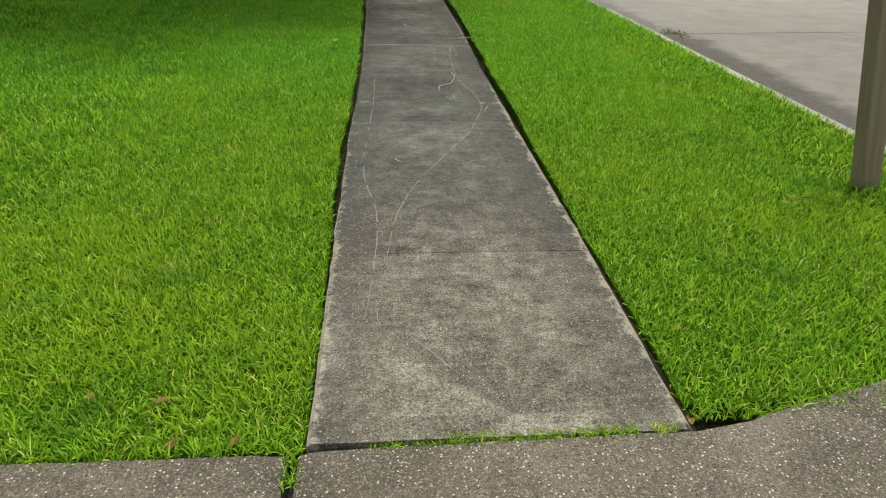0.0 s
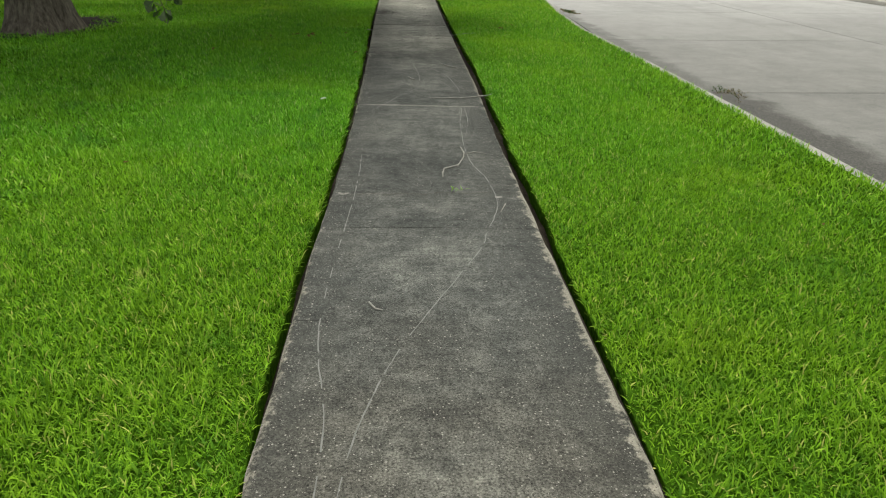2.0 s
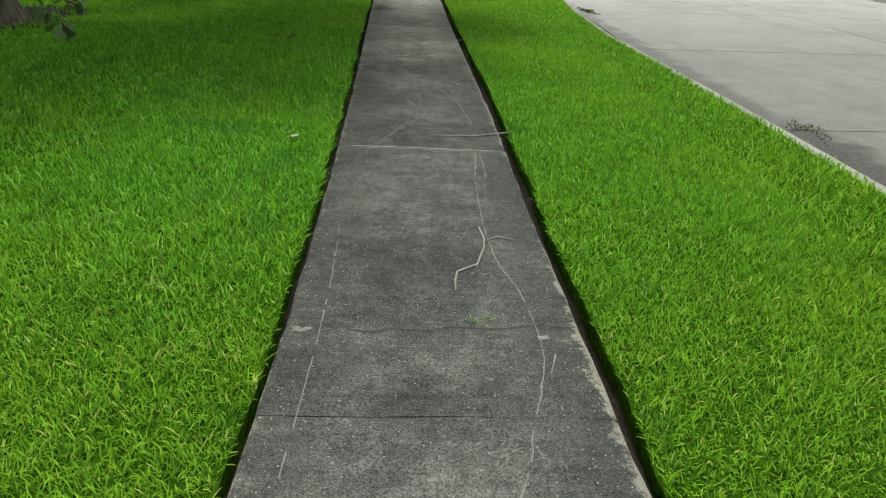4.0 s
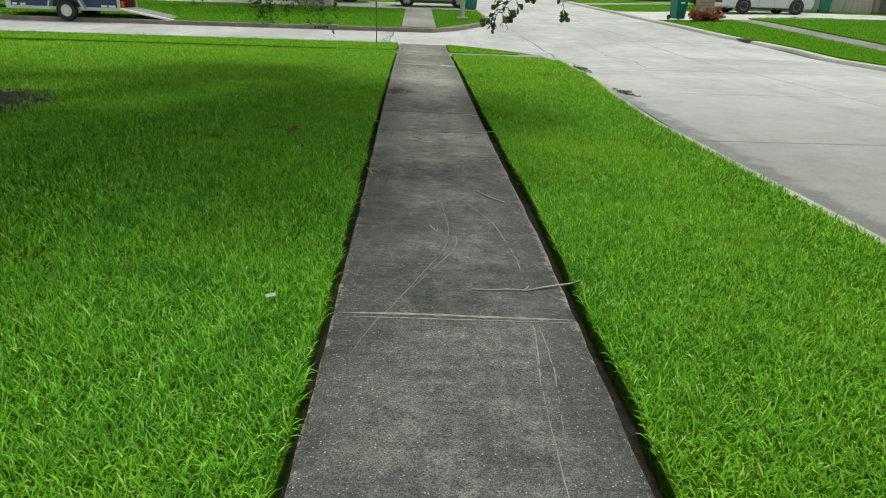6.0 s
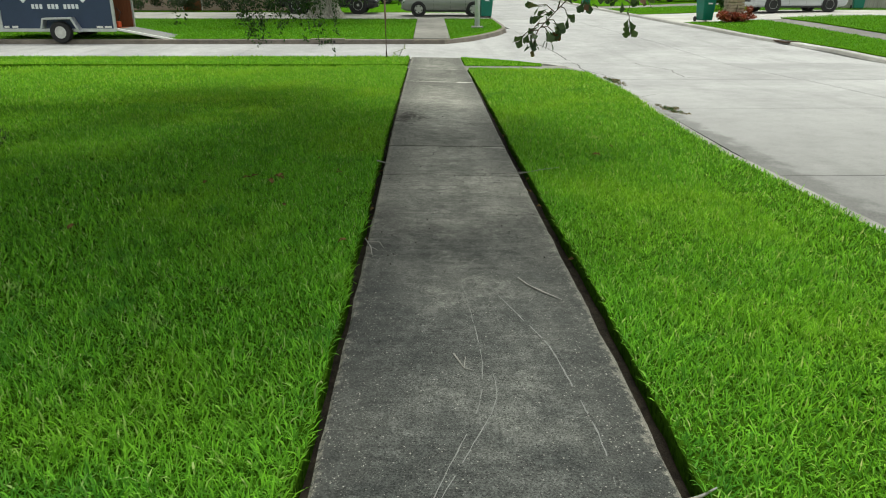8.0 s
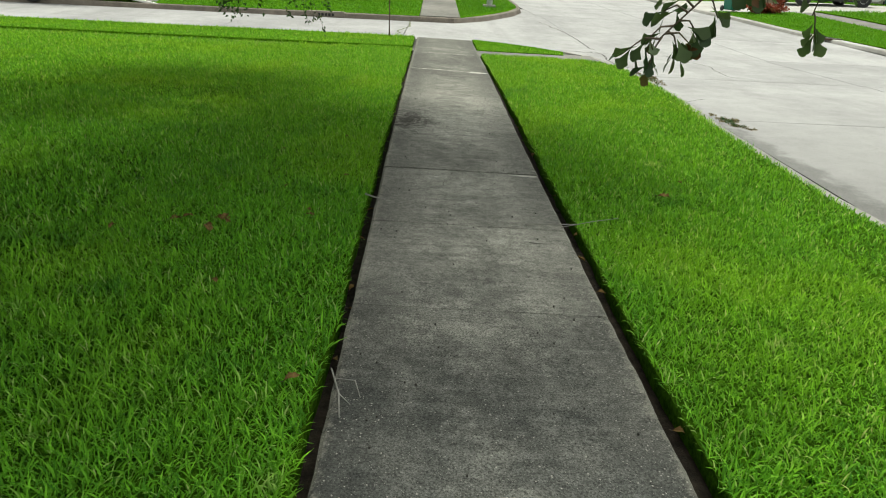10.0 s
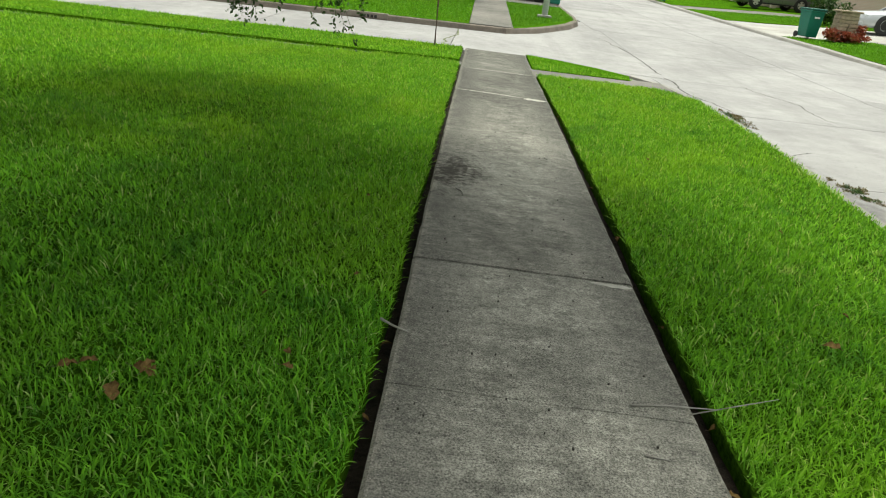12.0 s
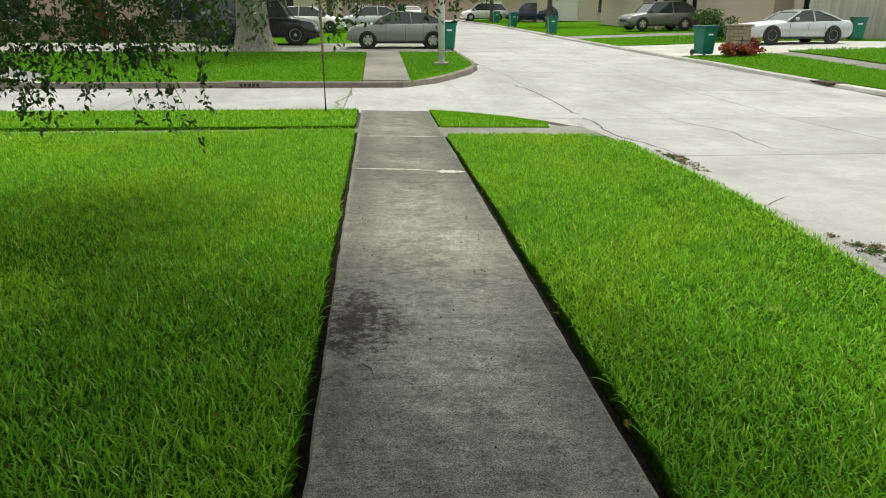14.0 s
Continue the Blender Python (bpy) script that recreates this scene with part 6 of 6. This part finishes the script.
def ribbon(name, pts, width, material_, parent, lift=0.0015, label="", flat=None, broken=False):
    """A thin mark laid on the concrete along a smooth line."""
    fine = []
    for i in range(len(pts) - 1):
        p0, p1, p2, p3 = (np.array(pts[max(0, min(len(pts) - 1, i + k))], float) for k in (-1, 0, 1, 2))
        for u in np.linspace(0, 1, 14, endpoint=False):
            fine.append(0.5 * ((2 * p1) + (p2 - p0) * u + (2 * p0 - 5 * p1 + 4 * p2 - p3) * u * u + (3 * p1 - p0 - 3 * p2 + p3) * u ** 3))
    fine.append(np.array(pts[-1], float))
    bm = bmesh.new()
    rows = []
    for i, p in enumerate(fine):
        d = fine[min(i + 1, len(fine) - 1)] - fine[max(i - 1, 0)]
        d = d / (np.linalg.norm(d) + 1e-9)
        taper = min(1.0, 4 * i / len(fine) + 0.15, 4 * (len(fine) - 1 - i) / len(fine) + 0.15)
        w = width * taper * (0.75 + 0.6 * noise.noise(Vector((p[0] * 23, p[1] * 23, 1)))) / 2
        j = 0.07 * noise.noise(Vector((p[0] * 3, p[1] * 3, 7))) + 0.03 * noise.noise(Vector((p[0] * 11, p[1] * 11, 3))) if flat else 0.004 * noise.noise(Vector((p[0] * 15, p[1] * 15, 7)))
        rows.append([bm.verts.new((p[0] + s * w * -d[1] + j, p[1] + s * w * d[0], (flat(p[0], p[1]) if flat else wz(p[0], p[1])) + lift)) for s in (-1, 1)])
    co = [(a.co.copy(), b.co.copy()) for a, b in rows]
    bm.free()
    runs, run = [], []
    for a in co:
        run.append(a)
        if broken and noise.noise(a[0] * 9.0) > 0.22:
            runs.append(run)
            run = []
    runs.append(run)
    for run in runs:
        if len(run) < 2:
            continue
        bm = bmesh.new()
        vs = [(bm.verts.new(a), bm.verts.new(b)) for a, b in run]
        for a, b in zip(vs, vs[1:]):
            f = bm.faces.new((a[0], a[1], b[1], b[0]))
            f.normal_update()
            if f.normal.z < 0:
                f.normal_flip()
        part(name, bm, material_, parent, label)


marks = tagged(new("scuff_marks"), "pale curved scuff and drag marks on the walk", "marks")
S = 0.0068
for pts in ([(-0.5, 0.46), (-0.46, 0.9), (-0.44, 1.58), (-0.52, 2.29), (-0.47, 3.67), (-0.46, 4.34), (-0.47, 4.81)],
            [(-0.16, 0.22), (-0.25, 0.36), (-0.33, 0.48)],
            [(-0.28, 0.34), (-0.39, 0.44), (-0.43, 0.55), (-0.44, 0.69)],
            [(-0.44, 0.72), (-0.41, 0.9), (-0.38, 1.22), (-0.33, 1.6), (-0.18, 2.1), (0.19, 2.94), (0.26, 3.18), (0.34, 3.45), (0.38, 3.69), (0.36, 4.1), (0.3, 4.39), (0.28, 4.81), (0.3, 5.42), (0.34, 6.03)],
            [(-0.49, 5.68), (-0.39, 6.05), (-0.28, 6.35), (-0.14, 6.76), (-0.02, 7.13), (0.02, 7.5), (0.0, 7.97), (-0.03, 8.41)],
            [(-0.23, 6.46), (-0.06, 6.87), (0.05, 7.17), (0.06, 7.43)],
            [(0.30, 5.5), (0.35, 5.96), (0.36, 6.11)],
            [(0.33, 5.2), (0.38, 5.7), (0.385, 6.1)],
            [(0.39, 6.65), (0.4, 6.94), (0.37, 7.28), (0.33, 7.64), (0.23, 7.97), (0.1, 8.4)],
            ):
    ribbon("scuff", pts, S * random.uniform(0.7, 1.2), M_SCUFF, marks, 0.002, broken=True)
for pts, w in (([(-0.565, 6.185), (-0.2, 6.19), (0.2, 6.18), (0.57, 6.175)], 0.026), ([(-0.56, 6.13), (0.0, 6.13), (0.57, 6.13)], 0.011), ([(0.36, 12.165), (0.48, 12.155), (0.59, 12.15)], 0.05),
               ([(0.3, 18.40), (0.46, 18.38), (0.63, 18.38)], 0.16), ([(-0.62, 18.56), (-0.3, 18.55), (0.0, 18.53), (0.35, 18.45)], 0.05), ([(-0.6, 21.16), (0.0, 21.14), (0.6, 21.12)], 0.04)):
    ribbon("worn_joint", pts, w, M_WORN if pts[0][1] < 11 else M_BLEACHED, marks, 0.0015)
for pts, w in (([(-0.57, 3.80), (-0.54, 3.77), (-0.5, 3.79)], 0.03), ([(0.27, 3.78), (0.36, 3.74), (0.47, 3.76)], 0.035), ([(-0.4, 3.78), (-0.3, 3.79)], 0.008)):
    ribbon("worn_patch", pts, w, M_WORN, marks, 0.0015, broken=True)
cracks = tagged(new("cracks"), "fine dark crack running across the walk", "cracks")
ribbon("crack", [(-0.58, 3.79), (-0.45, 3.76), (-0.39, 3.79), (-0.28, 3.765), (-0.18, 3.79), (-0.05, 3.775), (0.04, 3.81), (0.23, 3.80), (0.38, 3.83), (0.57, 3.80)], 0.011, M_DARKJOINT, cracks, 0.002)
ribbon("crack", [(0.0, 14.7), (0.2, 14.62), (0.35, 14.7), (0.5, 14.6)], 0.007, M_DARKJOINT, cracks, 0.002)
rz = lambda x, y: base(y) - 0.08
road_cracks = tagged(new("cracks"), "wandering dark cracks in the concrete road", "cracks")
ribbon("crack", [(5.37, 24.4), (5.17, 23.2), (5.46, 21.9), (5.34, 21.0), (5.28, 20.16), (5.35, 19.9)], 0.028, M_DARKJOINT, road_cracks, 0.003, flat=rz)
ribbon("crack", [(2.75, 23.78), (3.6, 23.9), (4.5, 24.3), (5.28, 24.66)], 0.025, M_DARKJOINT, road_cracks, 0.003, flat=rz)
ribbon("crack", [(2.94, 30.1), (3.25, 28.4), (3.45, 26.84), (3.56, 23.6), (3.44, 21.5), (3.6, 20.7), (3.75, 19.5)], 0.045, M_DARKJOINT, road_cracks, 0.004, flat=rz)
ribbon("crack", [(3.3, 16.83), (3.55, 17.0), (3.83, 17.2)], 0.02, M_DARKJOINT, road_cracks, 0.003, flat=rz)
ribbon("crack", [(-1.07, 24.8), (-1.2, 26.0), (-0.95, 27.2), (-1.01, 28.4)], 0.06, plain("weedy_crack", (0.10, 0.12, 0.05), 0.9), road_cracks, 0.004, flat=rz)


def twig(pts, r, label, name="twig", forks=()):
    t = tagged(new(name), label, "twig")
    t.location = (pts[0][0], pts[0][1], wz(*pts[0][:2]))
    o = Vector(t.location)
    def at(p):
        return Vector((p[0], p[1], wz(p[0], p[1]) + r + (p[2] if len(p) > 2 else 0))) - o
    part("stem", tube([at(p) for p in pts], [r * (0.8 + 0.35 * random.random()) for _ in pts[:-1]] + [r * 0.5], 6), M_DRYTWIG, t, smooth=True)
    for f in forks:
        part("side_twig", tube([at(p) for p in f], [r * 0.6] * (len(f) - 1) + [r * 0.3], 5), M_DRYTWIG, t, smooth=True)
    return t


twig([(0.1, 6.505), (0.2, 6.5), (0.29, 6.515), (0.39, 6.51), (0.5, 6.555, 0.005), (0.64, 6.6, 0.01), (0.7, 6.63, 0.02)], 0.005, "long pale dry stick lying across the walk's edge", forks=[[(0.37, 6.51), (0.40, 6.55), (0.41, 6.58)]])
twig([(0.25, 4.79), (0.262, 4.66), (0.252, 4.55), (0.2, 4.36), (0.1, 4.28), (0.085, 4.2), (0.08, 4.1)], 0.0055, "crooked pale dry twig lying on the walk", forks=[[(0.26, 4.62), (0.34, 4.68), (0.42, 4.64)], [(0.2, 4.36), (0.19, 4.32)]])
twig([(0.29, 8.45), (0.33, 8.35), (0.39, 8.26), (0.48, 8.15)], 0.005, "thin curved dry twig lying on the walk")
twig([(-0.62, 9.12), (-0.57, 8.95), (-0.55, 8.8)], 0.004, "small forked dry twig at the walk's edge", forks=[[(-0.6, 9.05), (-0.52, 9.04), (-0.49, 8.93)], [(-0.57, 8.95), (-0.52, 8.88)]])
twig([(-0.1, 7.55), (-0.06, 7.42), (-0.02, 7.4)], 0.004, "tiny dry twig lying on the walk", forks=[[(-0.06, 7.42), (-0.05, 7.52)]])
twig([(0.35, 10.96), (0.5, 10.99), (0.69, 10.99, 0.012)], 0.0045, "thin dry twig reaching over the dug edge")
twig([(0.34, 10.65), (0.43, 10.64)], 0.004, "short pale twig lying on the walk")
twig([(-0.7, 11.38, 0.01), (-0.64, 11.34, 0.005), (-0.57, 11.31)], 0.006, "short dry twig over the dug edge")
twig([(0.58, 10.95, 0.0), (0.8, 11.02, 0.03), (0.98, 11.10, 0.035)], 0.003, "slender dry twig across the verge grass")
twig([(-0.45, 13.62), (-0.40, 13.56), (-0.39, 13.46)], 0.004, "curled dark twig beside the stain")
twig([(-0.3, 14.9), (-0.1, 14.95)], 0.003, "thin dark twig lying on the walk")
twig([(0.42, 3.62), (0.38, 3.5)], 0.004, "short pale twig lying on the walk")
twig([(-0.33, 2.42), (-0.30, 2.36), (-0.27, 2.35)], 0.005, "tiny dark twig lying on the walk")


def fallen_leaf(x, y, z, turn, s, seed, label):
    r = random.Random(seed)
    bm = bmesh.new()
    out = [(0, 0.01), (0.2, 0.16), (0.45, 0.27), (0.6, 0.18), (0.75, 0.24), (0.9, 0.1), (1.0, 0.0)]
    mid = [bm.verts.new((u, 0, 0.1 * math.sin(u * 3))) for u, _ in out]
    for sgn in (1, -1):
        row = [bm.verts.new((u, sgn * w, 0.1 * math.sin(u * 3) + r.uniform(0.0, 0.22) * (w > 0.1))) for u, w in out]
        for k in range(len(out) - 1):
            bm.faces.new((mid[k], mid[k + 1], row[k + 1], row[k]))
    bmesh.ops.remove_doubles(bm, verts=bm.verts, dist=1e-4)
    bmesh.ops.scale(bm, vec=(s, s, s), verts=bm.verts)
    t = tagged(new("fallen_leaf"), label, "leaf", "fallen dry leaves")
    t.matrix_world = pose(x, y, z, r.uniform(-15, 15), r.uniform(-15, 15), turn)
    part("blade", bm, M_DRYLEAF, t)
    part("stalk", tube([(0, 0, 0), (-0.25 * s, 0.03 * s, 0.02 * s)], [0.0012, 0.0008], 5), M_TWIG, t)


k = 0
for x, y, s in ((-1.74, 10.76, .09), (-1.80, 10.72, .1), (-1.55, 10.78, .13), (-1.5, 10.74, .1), (-1.01, 11.0, .08), (-2.07, 10.6, .08), (-1.57, 10.66, .13), (-1.03, 10.91, .09), (-1.27, 11.49, .06), (-0.87, 11.86, .07),
                (1.4, 11.65, .12), (-0.78, 9.0, .08), (-2.6, 9.4, .09), (-1.3, 9.9, .06), (1.9, 13.4, .06), (1.35, 15.3, .06), (2.3, 8.2, .06), (1.9, 1.6, .06), (2.1, 3.2, .06), (-1.1, 0.12, .07), (-1.35, 0.15, .06),
                (-1.6, 1.6, .05), (-2.0, 4.4, .06), (1.1, 19.8, .07), (1.7, 12.0, .07), (-1.05, 13.2, .05), (-1.5, 12.6, .06), (1.0, 16.6, .05)):
    fallen_leaf(x, y, base(y) + 0.02, random.uniform(0, 360), s * 0.8, k, "curled brown dry leaf lying in the grass")
    k += 1
for y in (9.1, 9.9, 10.4, 10.8, 11.6, 12.6, 13.2, 14.2, 15.0, 16.1, 17.2):
    for side in (-0.64, 0.66):
        x = side + random.uniform(-0.02, 0.03) * (1 if side > 0 else -1)
        fallen_leaf(x, y + random.uniform(-0.4, 0.4), base(y) - 0.06, random.uniform(0, 360), random.uniform(0.04, 0.08), k, "small dry leaf lying in the dug soil edge")
        k += 1
for x, y in ((-1.05, -0.03), (-0.85, -0.045), (0.55, -0.06)):
    fallen_leaf(x, y, 0.0, random.uniform(0, 360), 0.05, k, "small orange dry leaf beside the driveway")
    k += 1
scrap = tagged(new("paper_scrap"), "crumpled pale paper scrap lying in the grass", "litter")
scrap.matrix_world = pose(-0.9, 6.31, base(6.34) + 0.035, 8, -6, 20) @ Matrix.Scale(0.55, 4)
bm = grid_mesh(steps(-0.045, 0.045, 0.015), steps(-0.028, 0.028, 0.014), lambda x, y: 0.008 * noise.noise(Vector((x * 60, y * 60, 0))))
part("sheet", bm, M_PAPER, scrap)

# black seed specks on the walk and grit along the gutter
g = np.random.default_rng(77)
bm = bmesh.new()
for _ in range(100):
    x, y = g.uniform(-0.55, 0.55), g.uniform(8.5, 17)
    s = g.uniform(0.002, 0.0042)
    add_box(bm, (x - s, y - s, wz(x, y) + 0.004), (x + s, y + s, wz(x, y) + 0.012))
ob = part("seed_specks", bm, M_DARKJOINT, None)
tagged(ob, "scattered small dark seeds on the walk", "seeds", kind="stuff")
for x, y, n in ((3.42, 15.25, 260), (3.3, 7.1, 60), (3.52, 19.5, 260), (3.5, 18.9, 120)):
    t = thing("gutter_debris", pose(x, y, base(y) - 0.078), "small heap of leaf litter and weeds in the gutter", "debris")
    c = [(g.normal(0.02, 0.07), g.normal(0, 0.22), 0.004) for _ in range(14)]
    foliage("litter", t, leaf_cloud(c, [0.06] * 14, n * 4, 0.022, g, 0.16), M_DRYGRASS)
    c = [(g.normal(-0.05, 0.05), g.normal(0, 0.16), 0.02) for _ in range(8)]
    foliage("weeds", t, leaf_cloud(c, [0.05] * 8, n, 0.022, g, 0.35), M_LEAF_SMALL)
